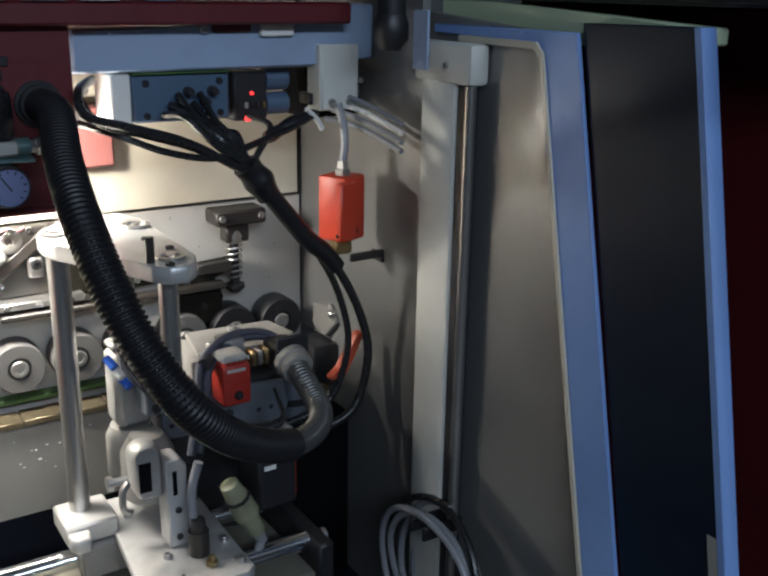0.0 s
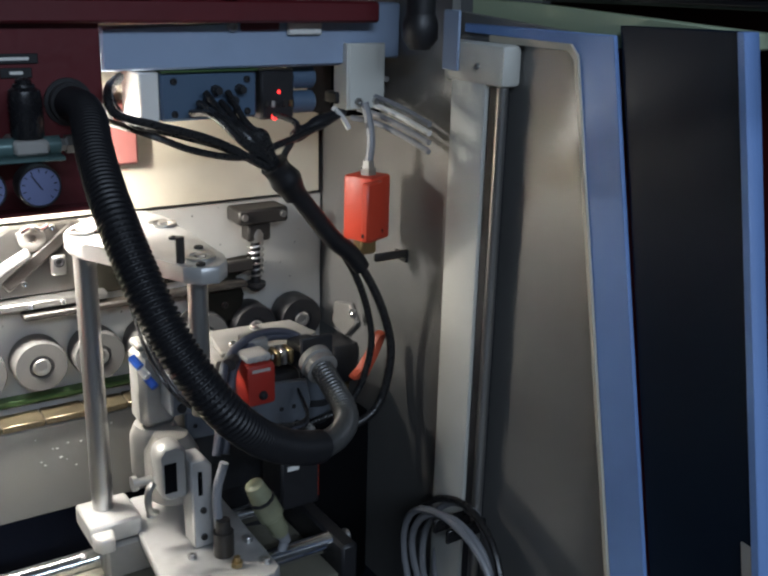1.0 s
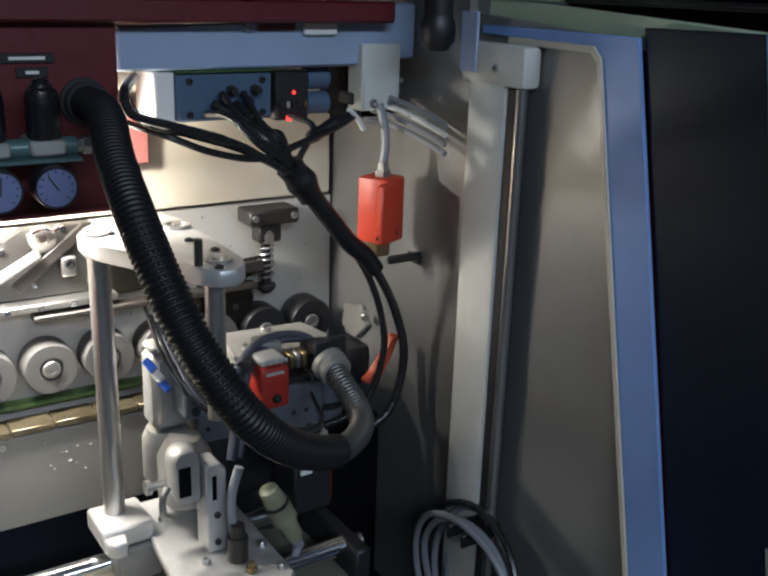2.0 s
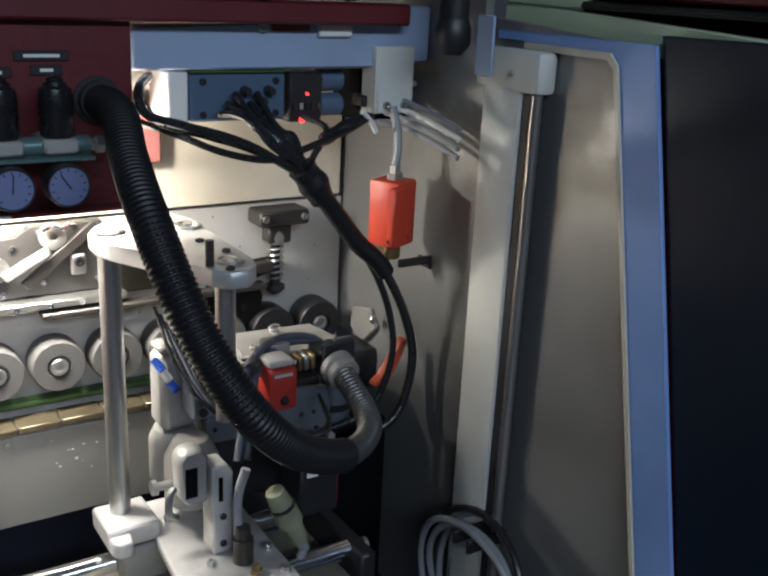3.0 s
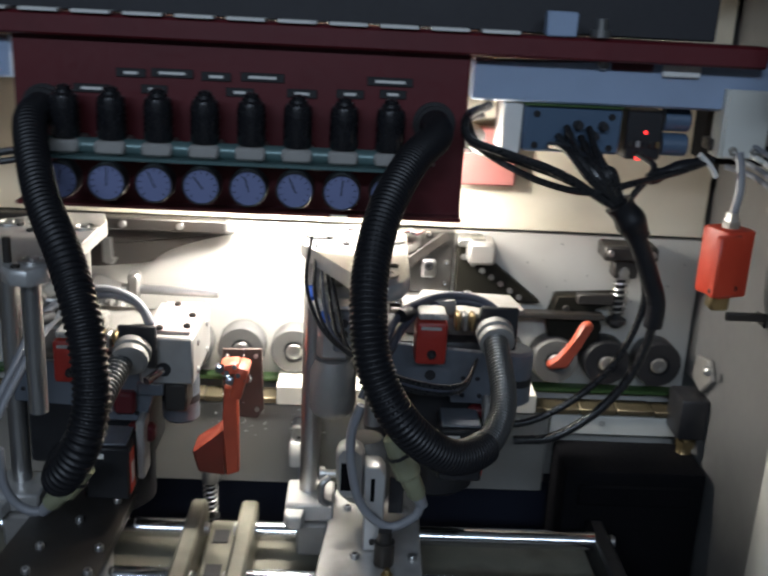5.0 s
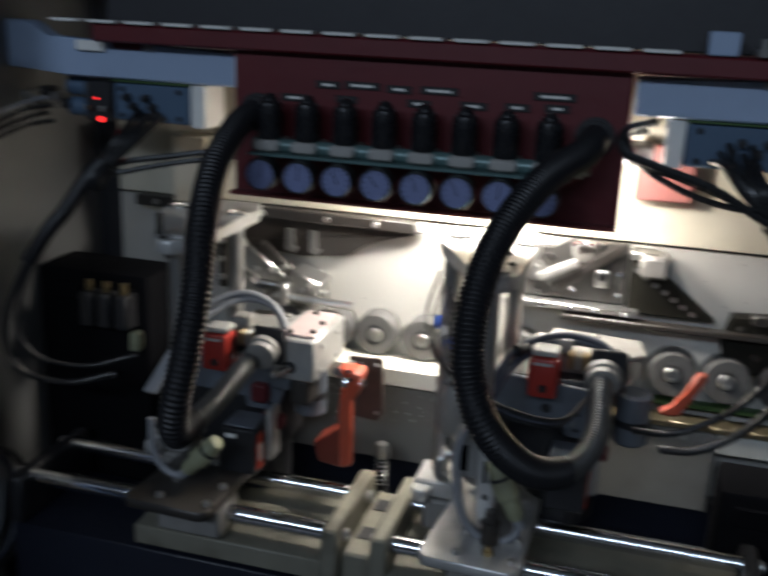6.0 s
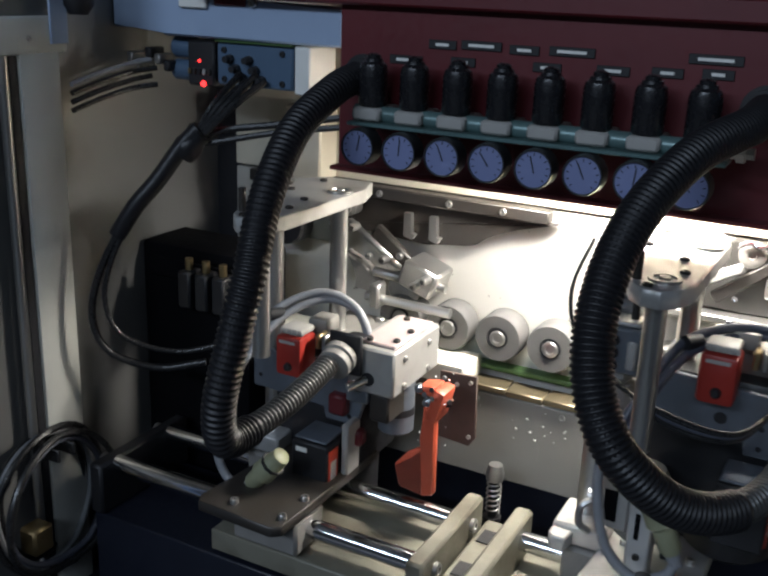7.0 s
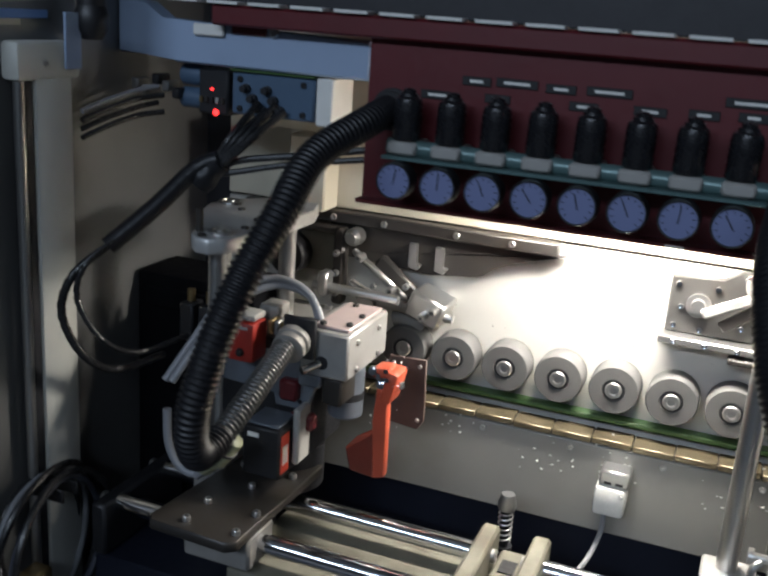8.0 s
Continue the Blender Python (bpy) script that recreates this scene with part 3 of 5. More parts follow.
def toggle_clamp(x, z, s=1.0):
    c = thing("toggle_clamp", (x, 0.24, z), "oily steel clamp arm with bolts on the back wall", "clamp", "clamp arms")
    part("arm", box((x - 0.07 * s, 0.252, z - 0.012), (x + 0.07 * s, 0.266, z + 0.012), 0.004, None, (0, 38, 0)), DSTEEL, c)
    part("block", box((x + 0.02, 0.225, z - 0.045), (x + 0.075, BK - 0.001, z - 0.005), 0.004, None, (0, 20, 0)), STEEL, c)
    part("lobe", lathe((x + 0.015, BK - 0.001, z - 0.05), (0, -1, 0), [(0, 0.026), (0.03, 0.026), (0.033, 0.022)]), CAST, c)
    part("bar", cyl((x - 0.03, 0.245, z - 0.03), (x + 0.085, 0.245, z - 0.036), 0.007), STEEL, c)
    for dx, dz in ((-0.05, 0.04), (0.0, 0.0), (0.05, -0.03), (0.065, -0.02)):
        part("bolt", screw((x + dx, 0.225, z + dz), (0, -1, 0), 0.006, 0.02), STEEL, c)
    return c


pv = thing("pivot_bracket", (-0.58, 0.25, 1.1), "cream pivot bracket with black roller and steel lever", "bracket")
part("plate", box((-0.605, 0.262, 1.10), (-0.548, BK - 0.001, 1.172), 0.006, None, None, 2), WORN, pv)
part("wheel", lathe((-0.612, 0.284, 1.125), (0, -1, 0), [(0, 0.03), (0.05, 0.03), (0.053, 0.027)], 28), BLACKM, pv, "black wheel")
part("bar", box((-0.64, 0.245, 1.165), (-0.53, 0.262, 1.176), 0.003), DSTEEL, pv)
part("column", box((-0.54, 0.24, 1.06), (-0.522, 0.262, 1.176), 0.004), DSTEEL, pv)
part("knuckle", lathe((-0.51, 0.262, 1.165), (0, -1, 0), [(0, 0.013), (0.02, 0.013), (0.024, 0.008), (0.03, 0.008)], 14), STEEL, pv)
part("lever", box((-0.517, 0.236, 1.112), (-0.41, 0.244, 1.123), 0.004, None, (0, 35, 0)), STEEL, pv, "bright steel lever")
part("claw", prism([(-0.515, 1.10), (-0.48, 1.085), (-0.455, 1.06), (-0.462, 1.035), (-0.48, 1.05), (-0.50, 1.04), (-0.49, 1.065)], 0.24, 0.262, 0.003, axis="y"), CAST, pv, "steel claw")
for dx, dz in ((-0.53, 1.08), (-0.531, 1.11), (-0.531, 1.14), (-0.47, 1.10), (-0.42, 1.108), (-0.405, 1.095)):
    part("bolt", screw((dx, 0.238, dz), (0, -1, 0), 0.005, 0.008), STEEL, pv)
toggle_clamp(-0.435, 1.105, 0.7)
lp = thing("lever_plate", (0.02, 0.27, 1.10), "dark steel plate with bolts, bosses and bright levers", "plate")
part("plate", prism([(-0.064, 1.102), (-0.064, 1.178), (0.0, 1.178), (0.02, 1.1945), (0.108, 1.1945), (0.108, 1.102)], 0.268, BK - 0.001, 0.002, axis="y"), LEVERP, lp)
for dx, dz in ((-0.054, 1.168), (-0.054, 1.112), (-0.02, 1.110), (-0.005, 1.168), (-0.048, 1.138), (0.03, 1.120), (0.098, 1.15), (0.098, 1.118), (0.028, 1.185), (0.06, 1.16), (0.07, 1.19)):
    part("bolt", screw((dx, 0.268, dz), (0, -1, 0), 0.0042, 0.004), CHROME, lp)
part("boss", lathe((-0.026, 0.268, 1.143), (0, -1, 0), [(0, 0.016), (0.006, 0.016), (0.006, 0.01), (0.012, 0.009)]), STEEL, lp)
part("boss", lathe((0.043, 0.268, 1.180), (0, -1, 0), [(0, 0.0165), (0.01, 0.0165), (0.012, 0.012), (0.012, 0.005), (0.008, 0.004)]), CAST, lp)
part("slot_boss", box((0.063, 0.258, 1.127), (0.083, 0.2675, 1.155), 0.008, None, None, 3), STEEL, lp)
part("slot_screw", screw((0.073, 0.258, 1.146), (0, -1, 0), 0.007, 0.004), BLACKM, lp)
part("lever", box((-0.024, 0.25, 1.143), (0.04, 0.256, 1.157), 0.004, None, (0, -28, 0)), ALUD, lp, "bright steel lever")
part("strip", box((-0.008, 0.2575, 1.148), (0.112, 0.262, 1.164), 0.002, None, (0, -38, 0)), DSTEEL, lp, "brown diagonal channel strip")
part("hook", wire([(0.028, 0.25, 1.192), (0.04, 0.25, 1.197), (0.052, 0.25, 1.193), (0.062, 0.25, 1.198)], 0.003, 16), CHROME, lp)
part("rail", box((-0.07, 0.244, 1.091), (0.13, BK - 0.001, 1.1015), 0.002), STEEL, lp, "bright edge rail")
for k in range(5):
    part("rail_bolt", screw((-0.05 + 0.04 * k, 0.244, 1.096), (0, -1, 0), 0.004, 0.003), CHROME, lp)
# angular clamp plate seen behind the second unit
cp = thing("clamp_plate", (0.16, 0.26, 1.1), "dark triangular clamp plate with a clevis block", "plate")
part("plate", prism([(0.112, 1.176), (0.135, 1.176), (0.24, 1.094), (0.112, 1.094)], 0.262, BK - 0.001, 0.002, axis="y"), OILY, cp)
part("rail", box((0.112, 0.248, 1.178), (0.15, BK - 0.001, 1.19), 0.002), STEEL, cp)
part("clevis", box((0.125, 0.235, 1.155), (0.165, BK - 0.001, 1.188), 0.005), CAST, cp)
part("bar", box((0.02, 0.24, 1.078), (0.33, 0.262, 1.0865), 0.002), DSTEEL, cp)
for k in range(7):
    part("bolt", screw((0.122 + 0.014 * k, 0.262, 1.16 - 0.0095 * k), (0, -1, 0), 0.004, 0.004), STEEL, cp)
sb = thing("stop_bracket", (0.31, 0.26, 1.06), "dark stop bracket on the back wall", "bracket")
part("plate", prism([(0.262, 1.108), (0.356, 1.114), (0.356, 1.102), (0.316, 1.092), (0.332, 1.062), (0.326, 1.034), (0.300, 1.020), (0.258, 1.032), (0.250, 1.07)], 0.258, BK - 0.001, 0.002, axis="y"), OILY, sb)
part("stop_bar", box((0.288, 0.246, 1.100), (0.342, 0.2575, 1.116), 0.002), DSTEEL, sb, "dark stop bar")
for x, z in ((0.276, 1.09), (0.30, 1.05)):
    part("bolt", screw((x, 0.258, z), (0, -1, 0), 0.005, 0.004), DSTEEL, sb)

wf = thing("wall_fittings", (0.47, 0.2, 0.95), "dark valve with brass elbow and pale tab on the side wall", "valve")
part("tab", prism([(0.17, 1.02), (0.19, 1.045), (0.235, 1.035), (0.24, 1.0), (0.20, 0.99)], WR - 0.010, WR - 0.001, 0.002, axis="x"), CAST, wf, "pale worn tab")
part("body", box((0.435, 0.175, 0.925), (WR - 0.001, 0.235, 0.988), 0.006, None, None, 2), BLACKM, wf, "black valve body")
part("elbow", wire([(0.455, 0.19, 0.924), (0.452, 0.188, 0.90), (0.445, 0.178, 0.885), (0.43, 0.165, 0.88)], 0.011, 16, 12), BRASS, wf, "brass elbow")
part("nut", lathe((0.455, 0.19, 0.912), (0, 0, 1), [(0, 0.015), (0.010, 0.015)], 6), BRASS, wf, "brass nut")
part("knob", lathe((0.46, 0.165, 1.04), (-0.4, -1, 0), [(0, 0.006), (0.01, 0.006), (0.012, 0.004)], 10), STEEL, wf)

# ---------------- electrics on the side walls ----------------


def electrics(s, ox):
    """Terminal box, light-barrier box and harness under one cross beam; s: 1 towards the right wall."""
    def X(v):
        return ox + s * v
    tb = thing("terminal_box", (X(0.21), 0.10, 1.34), "blue-grey terminal box with a white end and cable glands", "terminal box", "terminal boxes")
    part("case", box((X(0.16), 0.092, 1.342), (X(0.278), 0.16, 1.396), 0.003), BOXB, tb)
    part("end", box((X(0.136), 0.094, 1.338), (X(0.159), 0.158, 1.398), 0.002), WHITE, tb, "white end plate")
    part("lid_edge", box((X(0.16), 0.088, 1.3965), (X(0.278), 0.16, 1.3992), 0.0008), GREEN, tb, "thin green lid edge")
    for k in range(6):
        part("gland", lathe((X(0.205 + 0.010 * k), 0.093, 1.352 + 0.012 * (k % 3)), (0, -1, 0), [(0, 0.006), (0.008, 0.006), (0.008, 0.0045), (0.015, 0.0045)], 8), BLACKM, tb, "black cable gland")
    for k, z in ((0, 1.387), (1, 1.387), (2, 1.35), (3, 1.35)):
        part("screw", screw((X(0.175 + 0.09 * (k % 2)), 0.092, z), (0, -1, 0), 0.004), INK, tb)
    lb = thing("light_barrier_box", (X(0.32), 0.10, 1.335), "dark relay box with two glowing red lamps", "relay box", "relay boxes")
    part("case", box((X(0.285), 0.096, 1.337), (X(0.33), 0.15, 1.396), 0.003), BLACKM, lb)
    part("lamp", lathe((X(0.309), 0.096, 1.370), (0, -1, 0), [(0, 0.0022), (0.002, 0.0016)], 12), LEDR, lb, "red lamp")
    part("lamp", lathe((X(0.303), 0.096, 1.3405), (0, -1, 0), [(0, 0.0045), (0.003, 0.003)], 12), LEDR, lb, "red lamp")
    for k in range(5):
        part("terminal", box((X(0.29 + 0.008 * k), 0.0925, 1.352), (X(0.295 + 0.008 * k), 0.0955, 1.36), 0.001), (DSTEEL, GREYP, BLACKM, DSTEEL, BRASS)[k], lb)
    for z in (1.344, 1.374):
        part("relay", lathe((X(0.335), 0.12, z + 0.01), (s, 0, 0), [(0, 0.014), (0.03, 0.014), (0.032, 0.012)], 20), BOXB, lb, "blue-grey round relay")
    return tb


electrics(1, 0.0)
electrics(-1, -0.350)


def harness(name, label, runs, mats):
    h = thing(name, runs[0][0][0], label, "cable")
    for k, (pts, r) in enumerate(runs):
        part("cable", wire(pts, r, 36, 8, None, 0.03), mats[k % len(mats)], h)
    return h


# right harness: leads gather from the terminal box into a taped bundle
runs = []
for k in range(7):
    runs.append(([(0.192 + 0.009 * k, 0.084, 1.352 + 0.011 * (k % 3)), (0.205 + 0.008 * k, 0.05 - 0.006 * (k % 2), 1.352 - 0.003 * k), (0.232 + 0.0045 * k, 0.032, 1.322 + 0.0015 * k), (0.266 + 0.001 * k, 0.03 + 0.002 * (k % 3), 1.297), (0.293, 0.03, 1.262)], 0.0042))
runs += [([(0.120, 0.11, 1.392), (0.088, 0.05, 1.385), (0.090, 0.035, 1.362), (0.131, 0.03, 1.348), (0.197, 0.03, 1.327), (0.262, 0.03, 1.292)], 0.0052),
         ([(0.112, 0.11, 1.38), (0.092, 0.06, 1.378), (0.105, 0.04, 1.352), (0.15, 0.034, 1.338), (0.21, 0.034, 1.318), (0.27, 0.03, 1.288)], 0.0042),
         ([(0.10, 0.10, 1.345), (0.125, 0.04, 1.338), (0.174, 0.03, 1.318), (0.232, 0.03, 1.307), (0.282, 0.034, 1.319), (0.341, 0.05, 1.333), (0.385, 0.07, 1.345)], 0.0042),
         ([(0.30, 0.09, 1.345), (0.31, 0.05, 1.335), (0.285, 0.035, 1.305), (0.275, 0.03, 1.285)], 0.004)]
hr = harness("cable_harness", "bundle of black cables from the terminal box", runs, [CABLE])
part("wrap", wire([(0.268, 0.03, 1.296), (0.285, 0.03, 1.275), (0.297, 0.03, 1.256)], 0.0165, 10, 12, None, 0.25), RUBBER, hr, "black tape wrap")
part("flat_wrap", wire([(0.305, 0.05, 1.322), (0.335, 0.055, 1.334), (0.365, 0.06, 1.343)], 0.008, 10, 10, None, 0.3), RUBBER, hr, "taped side branch")
part("pale_lead", wire([(0.365, 0.06, 1.352), (0.382, 0.066, 1.338), (0.392, 0.07, 1.325)], 0.0035, 12), WHITE, hr, "pale lead")

# left harness
gl = []
for k in range(4):
    gl.append(([(-0.548 - 0.012 * k, 0.085, 1.352 + 0.008 * (k % 2)), (-0.565 - 0.010 * k, 0.045, 1.325), (-0.597 - 0.005 * k, 0.035, 1.293), (-0.632, 0.025, 1.262)], 0.005))
gl += [([(-0.43, 0.09, 1.318), (-0.52, 0.07, 1.302), (-0.59, 0.05, 1.29), (-0.622, 0.03, 1.272)], 0.0045), ([(-0.43, 0.09, 1.306), (-0.52, 0.07, 1.292), (-0.61, 0.04, 1.272)], 0.004)]
hl = harness("cable_harness", "bundle of black cables looping down beside the side wall", gl, [CABLE])
part("wrap", wire([(-0.612, 0.035, 1.288), (-0.634, 0.025, 1.258)], 0.0165, 8, 12, None, 0.2), RUBBER, hl, "black tape wrap")


def cable_chain(base, label, n_thick, n, r_thick, r_thin, seg_len):
    """A hanging cable of short rigid pieces: taped trunk first, bare cable after it."""
    h = thing("hanging_cable", base, label, "cable", "hanging cables")
    meshes = []
    for r in (r_thick, r_thin):
        L = seg_len
        meshes.append(finish("segment", lathe((0, 0, 0), (0, 0, 1), [(-L / 2, r * 0.97), (-L / 4, r), (L / 4, r), (L / 2, r * 0.97)], 12), RUBBER if r == r_thick else CABLE, 80))
    pieces = []
    for k in range(n):
        ob = new("segment", meshes[0 if k < n_thick else 1])
        ob.parent = h
        pieces.append(ob)
    return pieces


sway_r = cable_chain((0.29, 0.03, 1.265), "taped black cable swinging beside the head", 10, 28, 0.0118, 0.0058, 0.021)
sway_r2 = cable_chain((0.30, 0.04, 1.26), "thin black cable swinging beside the head", 0, 28, 0.006, 0.0046, 0.021)
sway_l = cable_chain((-0.62, 0.03, 1.28), "taped black cable hanging in a wide loop", 12, 34, 0.0115, 0.0052, 0.022)
sway_l2 = cable_chain((-0.63, 0.03, 1.27), "thin cable hanging in a wide loop", 0, 34, 0.006, 0.0036, 0.022)

for x, s in ((WR, 1), (WL, -1)):
    wc = thing("wall_leads", (x - 0.03 * s, 0.04, 1.35), "pale leads running through the side wall", "cable", "wall leads")
    for k in range(4):
        z = 1.372 - 0.011 * k
        part("lead", wire([(x - 0.055 * s - 0.01 * (k % 2) * s, 0.10, z - 0.006), (x - 0.04 * s, 0.075, z - 0.012), (x - 0.03 * s, 0.03, z - 0.022), (x - 0.026 * s, -0.02, z - 0.034)], 0.0036, 20), ((GREYC, WHITE, GREYC, GREYC) if s > 0 else (GREYC, CABLE, CABLE, CABLE))[k], wc)
    for k in range(5):
        part("connector", box((x - 0.09 * s + 0.016 * k * s, 0.095, 1.352 + 0.008 * (k % 3)), (x - 0.079 * s + 0.016 * k * s, 0.125, 1.366 + 0.008 * (k % 3)), 0.002), (BLACKM, STEEL, BLACKM, GREYP, STEEL)[k], wc)

# Black box added as backdrop: the recess behind the connectors is only shade.
jb = thing("recess_backdrop", (0.44, 0.16, 1.33), "near-black backdrop for the shaded recess under the cross beam", "junction box")
part("box", box((0.402, 0.128, 1.33), (WR - 0.001, 0.20, 1.399), 0.004), SHADEB, jb)
for k in range(8):
    part("connector", cyl((0.412 + 0.008 * k, 0.128, 1.345 + 0.012 * (k % 4)), (0.412 + 0.008 * k, 0.108 - 0.006 * (k % 3), 1.343 + 0.012 * (k % 4)), 0.004, seg=8), (BLACKM, STEEL, BLACKM, GREYP)[k % 4], jb)

# red safety switch with its hanger plate, conduit and tongue
ss = thing("safety_switch", (0.42, 0.06, 1.19), "red metal safety switch hanging beside the side wall", "switch")
part("case", box((0.393, 0.038, 1.183), (0.437, 0.082, 1.267), 0.004, None, (0, 0, 24), 2), REDP, ss)
part("lid", box((0.388, 0.026, 1.188), (0.422, 0.036, 1.263), 0.002, None, (0, 0, 24)), REDP, ss)
for dx, dz in ((0.390, 1.196), (0.424, 1.196), (0.405, 1.258)):
    part("screw", screw((dx, 0.028 + (dx - 0.39) * 0.4, dz), (0.4, -0.9, 0), 0.0034, 0.003), INK, ss)
part("gland", lathe((0.415, 0.058, 1.267), (0, 0, 1), [(0, 0.011), (0.008, 0.011), (0.008, 0.009), (0.012, 0.008), (0.018, 0.0075)], 6), STEEL, ss, "steel gland")
part("conduit", wire([(0.415, 0.058, 1.284), (0.419, 0.06, 1.305), (0.420, 0.066, 1.33), (0.416, 0.072, 1.355)], 0.0055, 24), GREYC, ss, "grey conduit")
part("head", box((0.402, 0.05, 1.163), (0.426, 0.072, 1.1835), 0.003), BRASS, ss, "brass actuator head")
part("tongue", box((0.425, 0.052, 1.150), (0.4775, 0.058, 1.161), 0.002), DSTEEL, ss, "dark steel tongue")
hp = thing("hanger_plate", (0.42, 0.08, 1.35), "pale painted hanger plate on the cross beam", "plate")
part("plate", box((0.397, 0.078, 1.346), (0.45, 0.083, 1.427), 0.002), PALE, hp)
part("fold", box((0.393, 0.0775, 1.346), (0.397, 0.11, 1.427), 0.001), PALE, hp)
for dx in (0.41, 0.436):
    part("bolt", screw((dx, 0.078, 1.356), (0, -1, 0), 0.005, 0.005), STEEL, hp)
solid("wall_slot_plate", box((WR - 0.004, 0.052, 1.142), (WR - 0.0005, 0.082, 1.156), 0.003), INK, (WR, 0.06, 1.15), "small black slotted plate on the side wall", "plate")
solid("pink_block", box((0.105, 0.255, 1.265), (0.185, BK - 0.001, 1.345), 0.003), mat("pink_primer", (0.26, 0.095, 0.085), 0.5), (0.145, 0.27, 1.265), "pink primed block on the back wall", "block")
solid("cream_strut", box((-0.615, 0.235, 1.1965), (-0.555, BK - 0.001, 1.305), 0.003), CREAM, (-0.58, 0.26, 1.1965), "cream painted strut beside the valve panel", "strut")
vp2 = thing("upper_pipes", (0.0, 0.02, 1.50), "black vertical pipe by the side post", "pipe")
for x in (0.44, -0.765):
    part("pipe", cyl((x, -0.01, 1.44), (x, -0.01, 1.63), 0.017), BLACKM, vp2)
    part("elbow", lathe((x, -0.01, 1.425), (0, 0, 1), [(0, 0.012), (0.012, 0.021), (0.03, 0.021), (0.04, 0.017)]), BLACKM, vp2)

# ---------------- rails ----------------


def rails(x0, x1, xt):
    r = thing("guide_rails", ((x0 + x1) / 2, 0.0, 0.62), "two hard-chromed guide shafts in cream end blocks", "guide rail", "guide rails")
    for y in (0.06, -0.05):
        part("shaft", cyl((x0, y, 0.83), (x1, y, 0.83), 0.0125, seg=32), CHROME, r, "hard-chromed shaft")
    for x, d in ((x0, -1), (x1, 1)):
        # Outer ends lie in shade, which is put into their block colour.
        inner = abs(x + 0.19) < 0.1
        part("end_block", box((x - 0.001 * d, -0.085, 0.765), (x + 0.022 * d, 0.10, 0.853 if inner else 0.84), 0.004), WORN if inner else BLACKM, r, "pale end block" if inner else "end block blackened for shade")
        for y in (0.06, -0.05):
            part("bolt", screw((x + 0.022 * d, y, 0.83), (d, 0, 0), 0.009, 0.006), STEEL, r)
    part("tray", box((xt, -0.078, 0.770), (x1 - 0.001, 0.092, 0.800), 0.002), WORN, r, "cream tray between the shafts")
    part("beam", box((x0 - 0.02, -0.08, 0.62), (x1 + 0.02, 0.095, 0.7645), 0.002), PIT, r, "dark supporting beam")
    return r


rails(-0.70, -0.238, -0.52)
rails(-0.150, 0.30, -0.149)
br = thing("bridge_block", (-0.19, 0.0, 0.79), "pale slotted block between the rail sets", "block")
part("block", box((-0.214, -0.07, 0.622), (-0.174, 0.11, 0.815), 0.004), WORN, br)
for y in (-0.03, 0.05):
    part("slot", box((-0.205, y, 0.8152), (-0.185, y + 0.03, 0.817), 0.0), INK, br)

# Added black boxes that stand in for the shade beside each unit.
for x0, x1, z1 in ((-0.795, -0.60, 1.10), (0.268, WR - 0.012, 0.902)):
    d = thing("shade_box", ((x0 + x1) / 2, 0.19, 0.62), "near-black box standing in for the shade beside the unit", "duct", "chip ducts")
    part("duct", box((x0, 0.12, 0.62), (x1, 0.22, z1), 0.008, None, None, 2), SHADEB, d)
    part("rim", box((x0 + 0.02, 0.114, z1 - 0.05), (x1 - 0.02, 0.1195, z1 - 0.02), 0.002), SHADEB, d)
vb = thing("valve_bank", (-0.665, 0.09, 0.93), "dark valve bank with brass fittings", "valve")
for k in range(3):
    part("valve", box((-0.70 + 0.03 * k, 0.085, 1.02), (-0.678 + 0.03 * k, 0.119, 1.075), 0.003), BLACKM, vb)
    part("fitting", cyl((-0.689 + 0.03 * k, 0.10, 1.0755), (-0.689 + 0.03 * k, 0.10, 1.092), 0.006, seg=10), BRASS, vb)
part("lamp_cap", box((-0.60, 0.06, 1.0), (-0.585, 0.08, 1.03), 0.003), OLIVE, vb)

# ---------------- moving units ----------------


